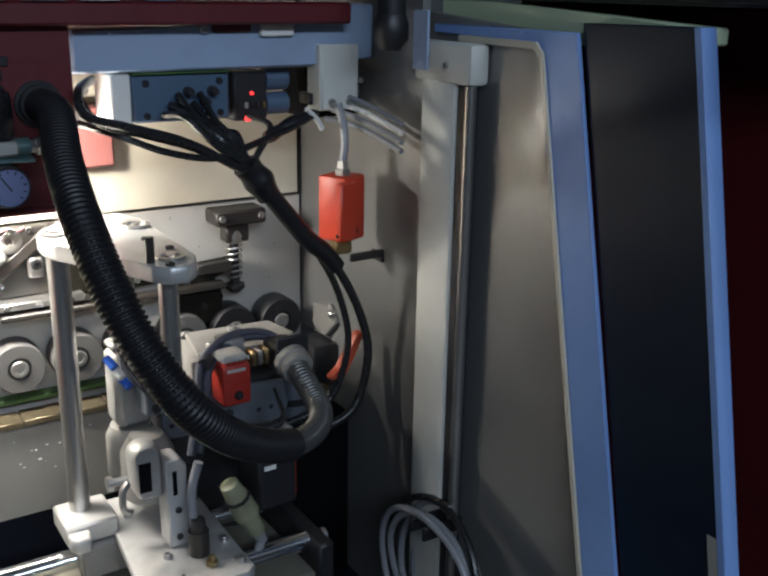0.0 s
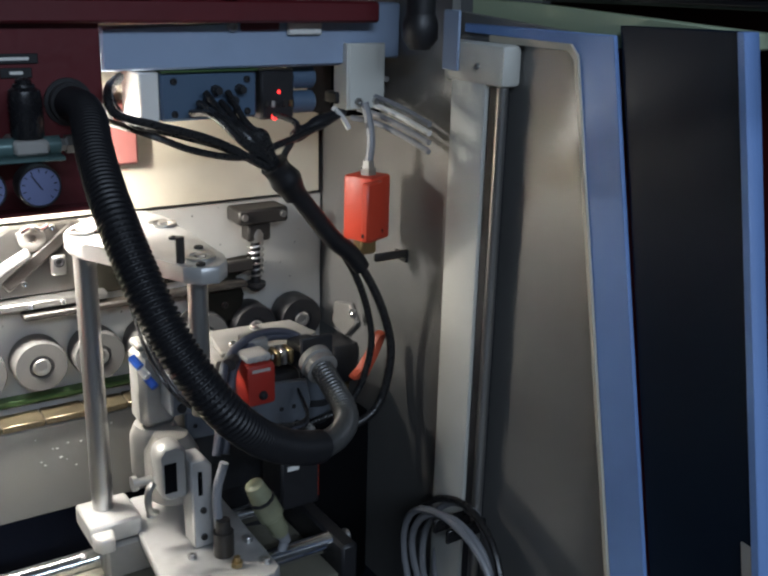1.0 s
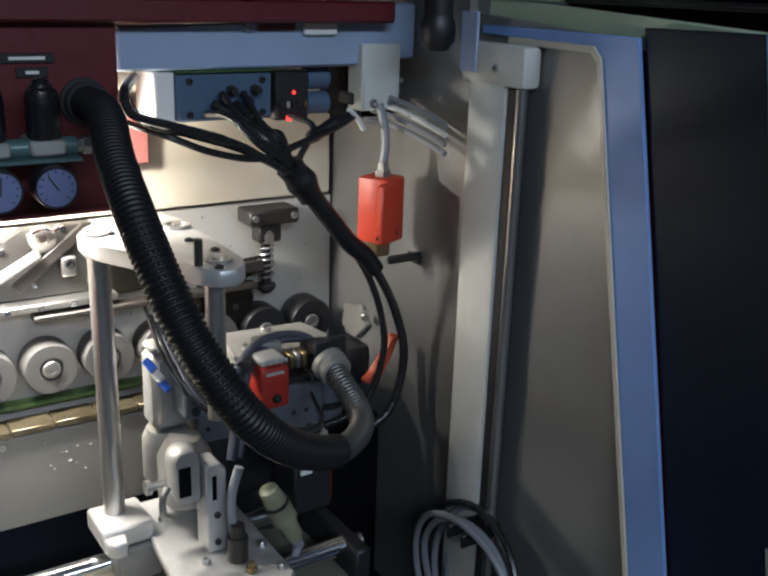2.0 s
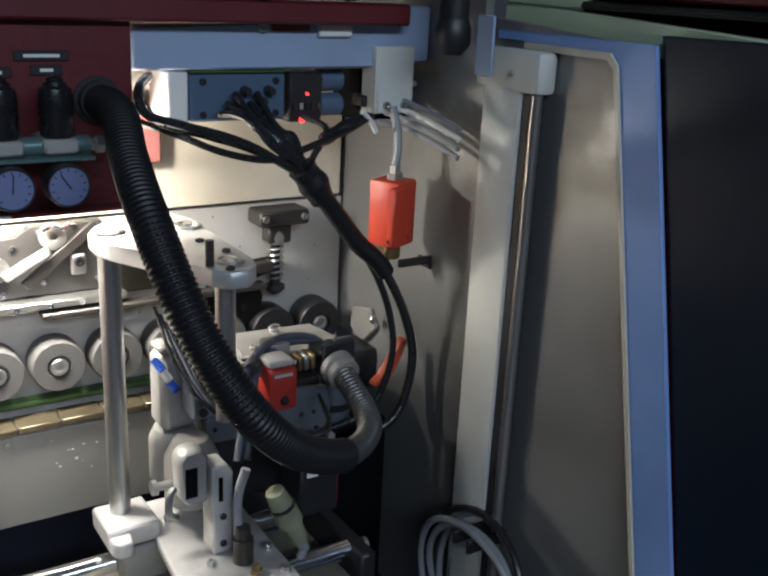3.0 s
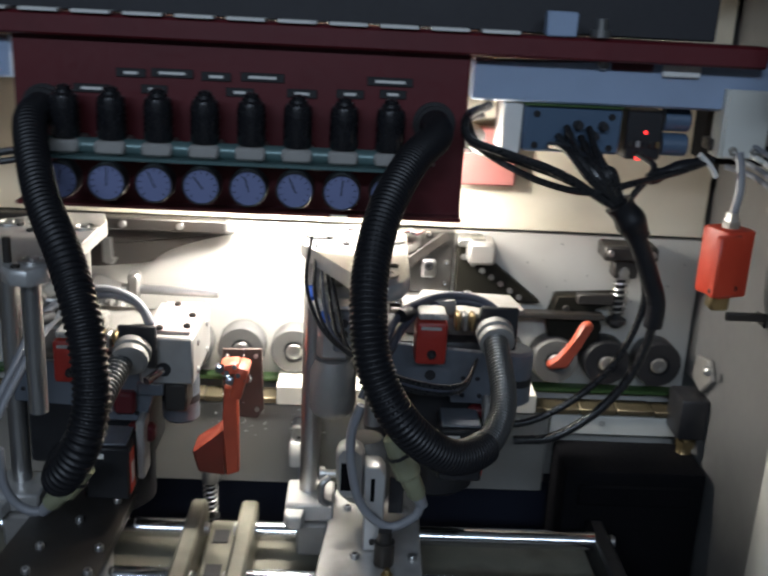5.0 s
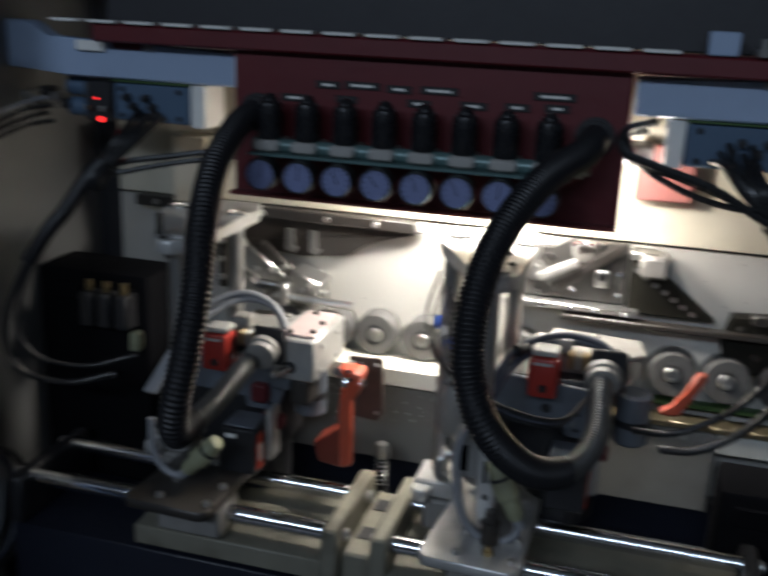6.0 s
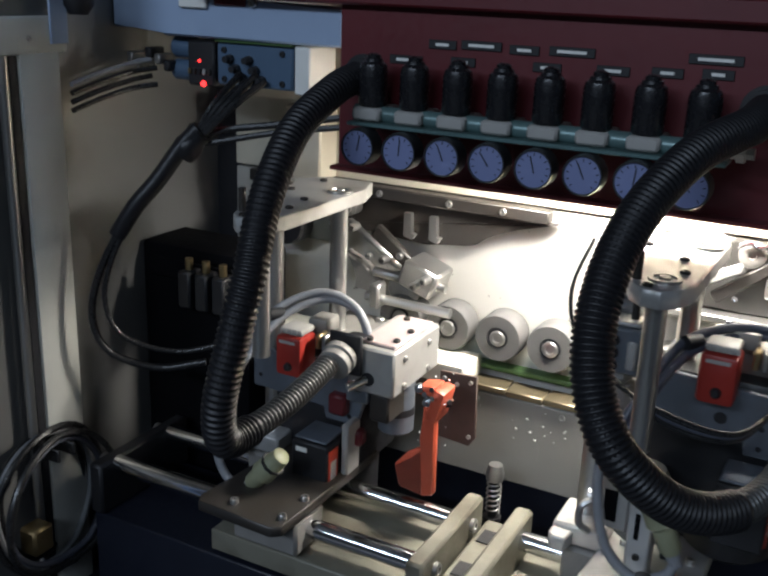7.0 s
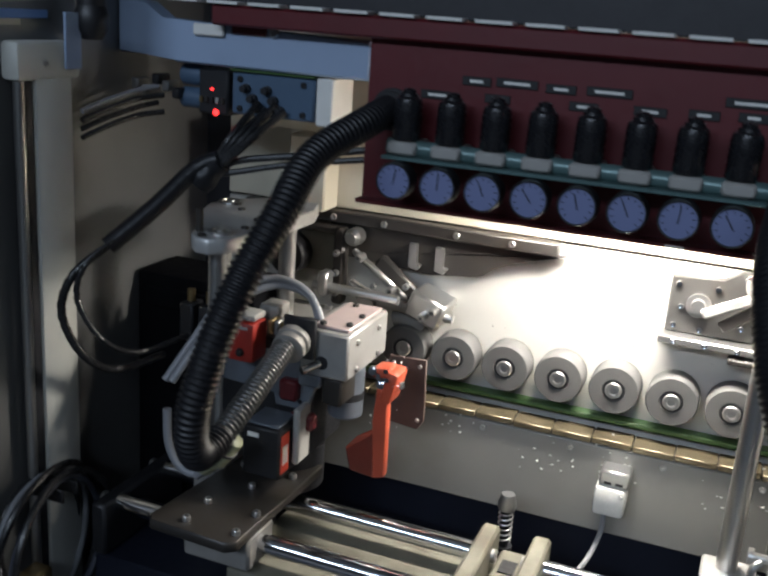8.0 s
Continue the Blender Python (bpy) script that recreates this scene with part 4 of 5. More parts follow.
def carriage(base, label):
    """Two-post carriage on the guide shafts; built at its outer place."""
    c = thing("post_carriage", (0.06, 0.0, 0.83), "aluminium carriage with two steel posts and a top plate", "carriage", "carriages")
    top = part("top_plate", prism([(0.040, 0.072), (0.042, 0.100), (0.056, 0.122), (0.09, 0.16), (0.155, 0.165), (0.170, 0.12), (0.166, -0.06), (0.158, -0.085), (0.143, -0.100), (0.125, -0.098), (0.111, -0.083), (0.100, -0.050), (0.048, 0.045)], 1.207, 1.225, 0.0015), ALU, c, "bright milled top plate")
    for x, y in ((0.060, 0.092), (0.138, -0.062), (0.152, 0.085)):
        part("post_cap", lathe((x, y, 1.2252), (0, 0, 1), [(0, 0.016), (0.003, 0.016), (0.003, 0.011), (0.001, 0.0105), (0.001, 0.006), (0.004, 0.0055)], 24), STEEL, top, "recessed post cap")
    for x, y in ((0.128, -0.088), (0.150, -0.028), (0.095, 0.06), (0.14, 0.02), (0.10, 0.13), (0.075, 0.085)):
        part("screw", screw((x, y, 1.2252), (0, 0, 1), 0.005, 0.003), DSTEEL, top)
    part("post", cyl((0.058, 0.078, 0.885), (0.058, 0.078, 1.207), 0.0125, seg=32), STEEL, c, "ground steel post")
    part("post", cyl((0.134, -0.062, 1.05), (0.134, -0.062, 1.207), 0.0105, seg=32), STEEL, c, "ground steel post")
    part("post", cyl((0.14, 0.105, 0.866), (0.14, 0.105, 1.207), 0.0115, seg=32), STEEL, c, "ground steel post")
    part("pin", cyl((0.114, -0.07, 1.2252), (0.114, -0.07, 1.252), 0.0045), DSTEEL, c, "dark stop pin")
    part("foot", box((0.030, 0.035, 0.860), (0.092, 0.10, 0.886), 0.003), ALU, c, "aluminium foot block")
    part("ear", prism([(0.030, 0.035), (0.030, 0.020), (0.036, 0.012), (0.052, 0.012), (0.056, 0.035)], 0.862, 0.880, 0.002), ALU, c, "clamp ear of the foot block")
    part("slide", box((0.045, 0.03, 0.812), (0.10, 0.095, 0.8595), 0.004), CAST, c)
    part("base", prism([(0.094, 0.115), (0.205, 0.115), (0.20, -0.115), (0.188, -0.125), (0.080, -0.12), (0.072, -0.105)], 0.852, 0.866, 0.002), base, c, label)
    part("front_slide", box((0.105, -0.085, 0.805), (0.20, -0.02, 0.8515), 0.004), CAST, c)
    for x, y in ((0.11, 0.06), (0.185, 0.06), (0.12, -0.05), (0.19, -0.05), (0.12, -0.10), (0.19, -0.10), (0.15, 0.01)):
        part("screw", screw((x, y, 0.866), (0, 0, 1), 0.0055, 0.006), STEEL, c)
    return c


def carriage_arms(c):
    """Bent steel arms that stand on the base of this carriage."""
    part("arm", prism([(0.096, 0.940), (0.104, 0.932), (0.128, 0.932), (0.128, 0.992), (0.116, 1.002), (0.100, 1.000), (0.093, 0.990)], -0.028, 0.0, 0.004, axis="y"), ALUD, c, "grey cast bracket with a rounded opening")
    part("opening", box((0.100, -0.0295, 0.944), (0.114, -0.0278, 0.980), 0.0, None, None), SHADEB, c, "dark opening")
    part("upright", prism([(0.1295, 0.8665), (0.153, 0.8665), (0.154, 0.970), (0.146, 0.980), (0.128, 0.980)], -0.036, -0.004, 0.002, axis="y"), ALU, c, "scratched upright block")
    part("upright_slot", box((0.136, -0.0372, 0.935), (0.141, -0.0358, 0.965), 0.0), SHADEB, c)
    for z in (0.88, 0.915):
        part("upright_screw", screw((0.141, -0.036, z), (0, -1, 0), 0.004, 0.003), DSTEEL, c)
    part("hook_lever", wire([(0.088, -0.03, 0.925), (0.078, -0.036, 0.935), (0.078, -0.036, 0.955), (0.086, -0.03, 0.962)], 0.0042, 16), STEEL, c, "bent steel hook lever")
    part("casting", lathe((0.13, 0.03, 0.905), (0, 0, 1), [(0, 0.026), (0.006, 0.032), (0.06, 0.032), (0.075, 0.024), (0.082, 0.02)], 24), CAST, c, "rounded grey casting")
    part("window", box((0.160, -0.004, 0.90), (0.178, -0.001, 0.95), 0.003), BLACKM, c, "dark opening")
    part("cylinder", lathe((0.155, -0.06, 0.866), (0, 0, 1), [(0, 0.012), (0.03, 0.012), (0.03, 0.009), (0.045, 0.008)], 18), DSTEEL, c, "small dark cylinder")
    part("fitting", lathe((0.158, -0.09, 0.866), (0, 0, 1), [(0, 0.007), (0.006, 0.007), (0.006, 0.004), (0.012, 0.004)], 6), BRASS, c)
    part("wing_screw", lathe((0.098, 0.01, 0.945), (-1, 0, 0), [(0, 0.005), (0.018, 0.005), (0.018, 0.009), (0.024, 0.009)], 10), STEEL, c)


HX, HZ = 0.320, 1.048   # where the hose joins the head at its outer place


OFF = [Vector((0, 0, 0))]


def shift(dx, dy, dz):
    OFF[0] = Vector((dx, dy, dz))


def P(name, bm, material, parent, label=""):
    """A part of the head, moved by its group's offset."""
    bmesh.ops.translate(bm, verts=bm.verts, vec=OFF[0])
    return part(name, bm, material, parent, label)


def head(olive, loop, arc, rise):
    """Trimming head: block, plates, plug, collar and cables round the end of the hose."""
    h = thing("trimming_head", (HX, 0.06, HZ), "trimming motor head with red plug and steel plates", "machine head", "trimming heads")

    def B(x0, y0, z0, x1, y1, z1, bev=0.003, rot=None, seg=1):
        return box((HX + x0, y0, HZ + z0), (HX + x1, y1, HZ + z1), bev, None, rot, seg)
    shift(0.04, 0, -0.055)
    P("motor_block", B(-0.145, 0.095, -0.01, -0.02, 0.18, 0.045, 0.006, None, 2), CAST, h, "grey cast motor block")
    P("flange", prism([(HX - 0.135, 0.10), (HX - 0.10, 0.085), (HX - 0.02, 0.085), (HX + 0.01, 0.11), (HX + 0.0, 0.17), (HX - 0.12, 0.18)], HZ + 0.0455, HZ + 0.053, 0.002), CAST, h, "worn flange plate")
    for x, y in ((-0.11, 0.115), (-0.03, 0.105), (-0.06, 0.16)):
        P("screw", screw((HX + x, y, HZ + 0.053), (0, 0, 1), 0.006, 0.005), STEEL, h)
    shift(0.0, 0, -0.032)
    P("cap", B(-0.075, 0.06, 0.035, -0.045, 0.095, 0.055, 0.005, None, 2), CAST, h, "worn grey cap box")
    shift(0, 0, 0)
    P("collar_plate", B(-0.020, 0.023, -0.026, 0.026, 0.029, 0.028, 0.002), BLACKM, h, "black collar plate")
    P("collar_body", B(-0.016, 0.0295, -0.022, 0.020, 0.075, 0.014, 0.006, None, 2), BLACKM, h, "black housing behind the collar")
    P("collar", lathe((HX - 0.002, 0.023, HZ - 0.002), (0.05, -1, -0.30), [(0, 0.0225), (0.009, 0.0225), (0.011, 0.0195), (0.013, 0.0195), (0.014, 0.021), (0.022, 0.021), (0.024, 0.0175)], 28), CAST, h, "grey hose collar")
    shift(0.014, 0, 0.0)
    P("plug", B(-0.110, 0.016, -0.046, -0.072, 0.056, 0.008, 0.005, None, 2), PLUGR, h, "red plug housing")
    P("plug_cap", B(-0.108, 0.022, 0.0085, -0.074, 0.056, 0.018, 0.004, None, 2), GREYP, h, "grey ribbed plug cap")
    for k in range(5):
        P("rib", B(-0.1055 + 0.0075 * k, 0.0205, 0.010, -0.1025 + 0.0075 * k, 0.0218, 0.0165, 0.0005), GREYP, h)
    P("plug_label", B(-0.104, 0.0153, -0.001, -0.080, 0.0158, 0.003, 0.0), GREYP, h, "pale print bar")
    P("plug_key", lathe((HX - 0.09, 0.016, HZ - 0.032), (0, -1, 0), [(0, 0.006), (0.004, 0.005), (0.006, 0.003)], 10), INK, h)
    for k, m in enumerate((BRASS, STEEL, BRASS)):
        P("terminal", B(-0.062 + 0.009 * k, 0.035, -0.008, -0.055 + 0.009 * k, 0.058, 0.012, 0.002), m, h)
    shift(-0.02, 0, -0.024)
    face = P("face_plate", prism([(HX - 0.140, HZ - 0.008), (HX - 0.140, HZ - 0.068), (HX - 0.025, HZ - 0.070), (HX - 0.025, HZ - 0.090), (HX + 0.022, HZ - 0.090), (HX + 0.034, HZ - 0.055), (HX + 0.027, HZ - 0.02)], 0.0585, 0.066, 0.002, axis="y"), GREYB, h, "blue-grey face plate")
    for x, z, r in ((-0.052, -0.052, 0.007), (-0.01, -0.055, 0.0032), (0.008, -0.055, 0.0032), (-0.01, -0.078, 0.0032), (0.012, -0.078, 0.0032), (-0.128, -0.05, 0.003)):
        P("hole", lathe((HX + x, 0.0586, HZ + z), (0, -1, 0), [(0, r), (0.0004, r)], 14), INK, face)
    P("lower_body", B(-0.13, 0.07, -0.16, 0.025, 0.175, -0.0105, 0.008, None, 2), BLACKM, h, "black motor body")
    P("cooling_cover", lathe((HX - 0.03, 0.12, HZ - 0.235), (0, 0, 1), [(0, 0.04), (0.008, 0.05), (0.07, 0.05)], 32), BLACKM, h, "black motor cover")
    P("red_cap", B(0.0, 0.05, -0.115, 0.035, 0.069, -0.092, 0.004), RED, h, "dark red cap")
    shift(0, 0, 0)
    db = P("drive_box", B(-0.060, 0.0, -0.192, -0.006, 0.058, -0.122, 0.003), BLACKM, h, "black drive box")
    P("tag", B(-0.0058, 0.004, -0.184, -0.005, 0.026, -0.130, 0.0), REDP, db, "red tag")
    P("tag_mark", B(-0.0049, 0.008, -0.172, -0.0045, 0.022, -0.146, 0.0), WHITE, db, "white square on the tag")
    P("edge_strip", B(-0.052, -0.0015, -0.136, -0.036, 0.0, -0.130, 0.0), WHITE, db, "small white print bar")
    P("lid", B(-0.058, 0.004, -0.1218, -0.010, 0.056, -0.118, 0.002), GREYB, db, "grey lid")
    P("drive_plate", B(-0.004, 0.030, -0.180, 0.006, 0.066, -0.100, 0.003), GREYP, h, "grey angle plate")
    P("motor_side", lathe((HX + 0.04, 0.10, HZ - 0.125), (0, 0, 1), [(0, 0.020), (0.004, 0.024), (0.07, 0.024), (0.074, 0.020)], 20), GREYB, h, "small blue-grey motor")
    P("motor_band", lathe((HX + 0.04, 0.10, HZ - 0.098), (0, 0, 1), [(0, 0.0246), (0.010, 0.0246)], 20), INK, h)
    # olive plug and its cable loop
    (ax, az), (bx, bz) = olive
    a, b = Vector((HX + ax, -0.05, HZ + az)), Vector((HX + bx, -0.05, HZ + bz))
    u = b - a
    L = u.length
    P("connector", lathe(a, u, [(0, 0.008), (0.002, 0.0115), (L * 0.25, 0.0135), (L * 0.3, 0.0155), (L * 0.62, 0.0160), (L * 0.66, 0.0125), (L * 0.94, 0.0115), (L, 0.009)], 10), OLIVE, h, "olive-grey plug")
    P("connector_ring", lathe(a + u * 0.27, u, [(0, 0.0162), (0.004, 0.0162)], 10), BLACKM, h)
    P("connector_neck", cyl(b - u * 0.02, b + u.normalized() * 0.014, 0.0085, 0.0065, seg=14), GREYC, h)
    P("plug_loop", wire([tuple(b + u.normalized() * 0.01)] + [(HX + x, -0.052, HZ + z) for x, z in loop], 0.0056, 40, 10), GREYC, h, "grey cable loop")
    shift(-0.008, 0, -0.012)
    # pale cables that rise beside the plug and arch over the collar
    for k in range(2):
        P("arc_cable", wire([(HX - 0.150 + 0.010 * k, -0.03, HZ - 0.06), (HX - 0.128 + 0.010 * k, 0.0, HZ - 0.01), (HX - 0.105 + 0.012 * k, 0.04, HZ + 0.038 * rise - 0.006 * k), (HX - 0.055 + 0.008 * k, 0.07, HZ + 0.062 * rise - 0.008 * k), (HX - 0.005 + 0.004 * k, 0.075, HZ + 0.052 * rise - 0.006 * k), (HX + 0.022 - 0.004 * k, 0.07, HZ + 0.015 * rise), (HX + 0.026, 0.07, HZ - 0.02)], 0.0052, 44, 10), arc, h, "cable arc over the plug")
    P("tie", cyl((HX - 0.106, 0.03, HZ + 0.036 * rise), (HX - 0.094, 0.045, HZ + 0.036 * rise), 0.0085, seg=12), INK, h)
    return h


def right_fittings(h):
    """Lever and valve block, which only this head has."""
    def B(x0, y0, z0, x1, y1, z1, bev=0.003):
        return box((HX + x0, y0, HZ + z0), (HX + x1, y1, HZ + z1), bev)
    shift(0.014, 0, -0.022)
    P("lever", prism([(HX + 0.058, HZ - 0.030), (HX + 0.060, HZ - 0.038), (HX + 0.084, HZ - 0.036), (HX + 0.098, HZ - 0.006), (HX + 0.112, HZ + 0.020), (HX + 0.108, HZ + 0.026), (HX + 0.098, HZ + 0.024), (HX + 0.086, HZ - 0.004), (HX + 0.074, HZ - 0.026)], 0.05, 0.064, 0.003, axis="y"), ORANGE, h, "orange lever")
    shift(0.068, 0.05, -0.063)
    P("valve_block", B(-0.283, 0.004, 0.0, -0.238, 0.05, 0.098, 0.008), ALUD, h, "grey valve block")
    P("valve_lower", lathe((HX - 0.262, 0.025, HZ - 0.075), (0, 0, 1), [(0, 0.024), (0.01, 0.030), (0.06, 0.030), (0.074, 0.024)], 24), CAST, h, "rounded grey casting")
    P("valve", B(-0.262, -0.038, 0.030, -0.222, 0.0, 0.082), GREYB, h, "blue-grey valve")
    for z in (0.040, 0.054, 0.068):
        P("port", lathe((HX - 0.250, -0.038, HZ + z), (0, -1, 0), [(0, 0.0055), (0.003, 0.0055), (0.003, 0.003)], 12), INK, h)
    P("valve_tab", B(-0.236, -0.043, 0.038, -0.226, -0.0385, 0.070), GREYP, h)
    P("valve_top", B(-0.258, -0.034, 0.0825, -0.226, -0.004, 0.088, 0.002), ALU, h, "bright valve top")
    P("stud", cyl((HX - 0.236, -0.018, HZ + 0.088), (HX - 0.236, -0.018, HZ + 0.108), 0.0045, seg=10), DSTEEL, h)
    P("block_cap", B(-0.283, 0.008, 0.0985, -0.25, 0.040, 0.108), ALUD, h)
    for k in range(3):
        P("fitting", cyl((HX - 0.293 + 0.008 * k, 0.0, HZ + 0.098 - 0.014 * k), (HX - 0.287 + 0.008 * k, -0.012, HZ + 0.089 - 0.014 * k), 0.005, seg=12), (BLUEP, WHITE, BLUEP)[k], h, ("blue push-in fitting", "white fitting", "blue push-in fitting")[k])
    shift(0.096, 0.015, -0.01)
    for k in range(5):
        P("tube", wire([(HX - 0.320 + 0.006 * k, 0.03, HZ + 0.110 - 0.01 * k), (HX - 0.322 + 0.010 * k, -0.03, HZ + 0.070 - 0.01 * k), (HX - 0.302 + 0.008 * k, -0.060, HZ + 0.028 - 0.006 * k), (HX - 0.258 + 0.006 * k, -0.072, HZ - 0.004 - 0.003 * k), (HX - 0.198, -0.072, HZ - 0.026 - 0.003 * k), (HX - 0.142, -0.055, HZ - 0.036 - 0.002 * k), (HX - 0.114, 0.02, HZ - 0.034)], 0.0022, 44), (CABLE, CABLE, DARKC, CABLE, CABLE)[k], h, "thin air tube")


def left_fittings(h):
    """Orange guard and chip plate, which only this head has."""
    def B(x0, y0, z0, x1, y1, z1, bev=0.003):
        return box((HX + x0, y0, HZ + z0), (HX + x1, y1, HZ + z1), bev)
    shift(-0.020, 0, -0.022)
    blk = P("block", B(0.022, 0.032, -0.028, 0.088, 0.165, 0.033, 0.003), ALUD, h, "machined grey block")
    P("sheet", B(0.034, 0.045, 0.0332, 0.082, 0.155, 0.0375, 0.001), PINK, blk, "pinkish sheet on top")
    for x, y in ((0.044, 0.05), (0.076, 0.06), (0.076, 0.10), (0.05, 0.14)):
        P("screw", screw((HX + x, y, HZ + 0.0377), (0, 0, 1), 0.0045, 0.004), DSTEEL, blk)
    P("socket", lathe((HX + 0.052, 0.032, HZ - 0.008), (0, -1, 0), [(0, 0.009), (0.001, 0.009), (0.001, 0.007)], 16), INK, blk, "dark socket")
    P("stub", cyl((HX + 0.05, 0.03, HZ - 0.008), (HX + 0.036, 0.008, HZ - 0.014), 0.0052, seg=14), CHROME, blk, "bright pin")
    for z in (-0.018, 0.018):
        P("screw", screw((HX + 0.0882, 0.06, HZ + z), (1, 0, 0), 0.004, 0.003), STEEL, blk)
        P("screw", screw((HX + 0.0882, 0.13, HZ + z), (1, 0, 0), 0.004, 0.003), STEEL, blk)
    P("rod", cyl((HX - 0.03, 0.172, HZ + 0.048), (HX + 0.098, 0.172, HZ + 0.046), 0.0065, seg=14), STEEL, h, "steel cross rod")
    P("rod_clamp", B(-0.02, 0.16, 0.035, -0.005, 0.185, 0.07, 0.003), STEEL, h)
    shift(0, 0, 0)
    P("hanger", B(-0.002, 0.036, -0.068, 0.030, 0.044, -0.0505, 0.002), GREYB, h, "grey step plate")
    P("clamp_box", B(0.030, 0.040, -0.090, 0.058, 0.090, -0.052, 0.003), DSTEEL, h, "dark clamp box")
    P("red_block", B(-0.035, 0.046, -0.100, -0.008, 0.068, -0.070, 0.004), RED, h, "dark red block")
    P("guard_strip", prism([(HX + 0.103, HZ - 0.055), (HX + 0.120, HZ - 0.060), (HX + 0.122, HZ - 0.174), (HX + 0.105, HZ - 0.180), (HX + 0.101, HZ - 0.10)], 0.046, 0.058, 0.002, axis="y"), ORANGE, h, "orange painted guard strip")
    P("guard_nose", box((HX + 0.114, 0.036, HZ - 0.070), (HX + 0.130, 0.075, HZ - 0.026), 0.005, None, (0, 14, 0), 2), ORANGE, h, "orange rounded nose")
    P("guard_cap", box((HX + 0.098, 0.040, HZ - 0.038), (HX + 0.122, 0.070, HZ - 0.024), 0.004, None, (0, -8, 0), 2), ORANGE, h, "orange cap over the nose")
    P("guard_box", prism([(HX + 0.060, HZ - 0.150), (HX + 0.088, HZ - 0.136), (HX + 0.098, HZ - 0.118), (HX + 0.1035, HZ - 0.118), (HX + 0.1035, HZ - 0.186), (HX + 0.068, HZ - 0.182)], 0.0565, 0.098, 0.003, axis="y"), ORANGED, h, "dull orange guard box")
    P("chip_plate", prism([(HX + 0.090, HZ - 0.036), (HX + 0.142, HZ - 0.034), (HX + 0.145, HZ - 0.120), (HX + 0.136, HZ - 0.134), (HX + 0.091, HZ - 0.130)], 0.122, 0.126, 0.001, axis="y"), RUST, h, "brown speckled chip plate")
    for x, z in ((0.097, -0.045), (0.134, -0.044), (0.136, -0.12), (0.115, -0.05)):
        P("plate_screw", screw((HX + x, 0.122, HZ + z), (0, -1, 0), 0.003, 0.003), STEEL, h)
    shift(0.004, 0, -0.02)
    for k in range(6):
        x, z = HX + 0.092 + 0.007 * k, HZ - 0.012 - 0.008 * (k % 3)
        P("clamp_screw", lathe((x, 0.05 + 0.008 * (k % 2), z), (0.3 - 0.1 * k, -1, 0.3), [(0, 0.006), (0.012, 0.006), (0.012, 0.003), (0.022, 0.003)], 8), CHROME, h)
    bm = bmesh.new()
    for k in range(22):
        c = Vector((HX + random.uniform(0.085, 0.14), 0.092 - random.uniform(0, 0.045), HZ + random.uniform(-0.09, 0.02)))
        bmesh.ops.create_icosphere(bm, subdivisions=1, radius=random.uniform(0.0006, 0.0015), matrix=Matrix.Translation(c))
    P("crumbs", bm, WHITE, h, "pale glue crumbs")["kind"] = "stuff"


unit_r = carriage(ALU, "scratched aluminium base plate")
# Dark steel here holds both the grease and the shade under the head.
unit_l = carriage(DSTEEL, "greasy base plate darkened for the head's shade")
head_r = head([(-0.122, -0.108), (-0.086, -0.186)], [(-0.090, -0.212), (-0.120, -0.226), (-0.152, -0.200), (-0.166, -0.150), (-0.168, -0.105), (-0.158, -0.07)], DARKC, 0.6)
head_l = head([(-0.040, -0.118), (-0.088, -0.172)], [(-0.108, -0.180), (-0.126, -0.169), (-0.138, -0.143), (-0.140, -0.10)], GREYC, 1.1)
carriage_arms(unit_r)
right_fittings(head_r)
left_fittings(head_l)

# ---------------- corrugated hoses ----------------
def hose(base, n, pitch):
    """Corrugated hose of n rigid rings, one rib each; the last quarter is thinner grey conduit."""
    h = thing("corrugated_hose", base, "thick black corrugated hose from panel to head", "hose", "corrugated hoses")
    w = pitch * 0.72

    def rib(r, dip):
        return [(-w, r - dip), (-pitch * 0.34, r - dip), (-pitch * 0.2, r - dip * 0.25), (0, r), (pitch * 0.2, r - dip * 0.25), (pitch * 0.34, r - dip), (w, r - dip)]
    me = finish("ring", lathe((0, 0, 0), (0, 0, 1), rib(0.0183, 0.0022), 22), RUBBER, 80)
    end = finish("ring", lathe((0, 0, 0), (0, 0, 1), rib(0.0148, 0.0024), 22), CONDUIT, 80)
    rings = []
    for k in range(n):
        last = k >= n * 0.76
        ob = new("end_ring" if last else "ring", end if last else me)
        ob.parent = h
        rings.append(ob)
    return h, rings


hose_r, rings_r = hose((0.052, 0.05, 1.372), 150, 0.0062)
hose_l, rings_l = hose((-0.398, 0.05, 1.372), 112, 0.0060)


def ring_rows(rings, base, states):
    """Keys each rigid ring of a hose along the hose's line at each time."""
    lines = [(t, spline(p, len(rings))) for t, p in states]
    for k, ob in enumerate(rings):
        rows = []
        for t, c in lines:
            mid = (c[k] + c[k + 1]) / 2
            q = (c[k + 1] - c[k]).to_track_quat("Z", "Y")
            rows.append((t, Matrix.Translation(mid - Vector(base)) @ q.to_matrix().to_4x4()))
        walk(ob, rows)


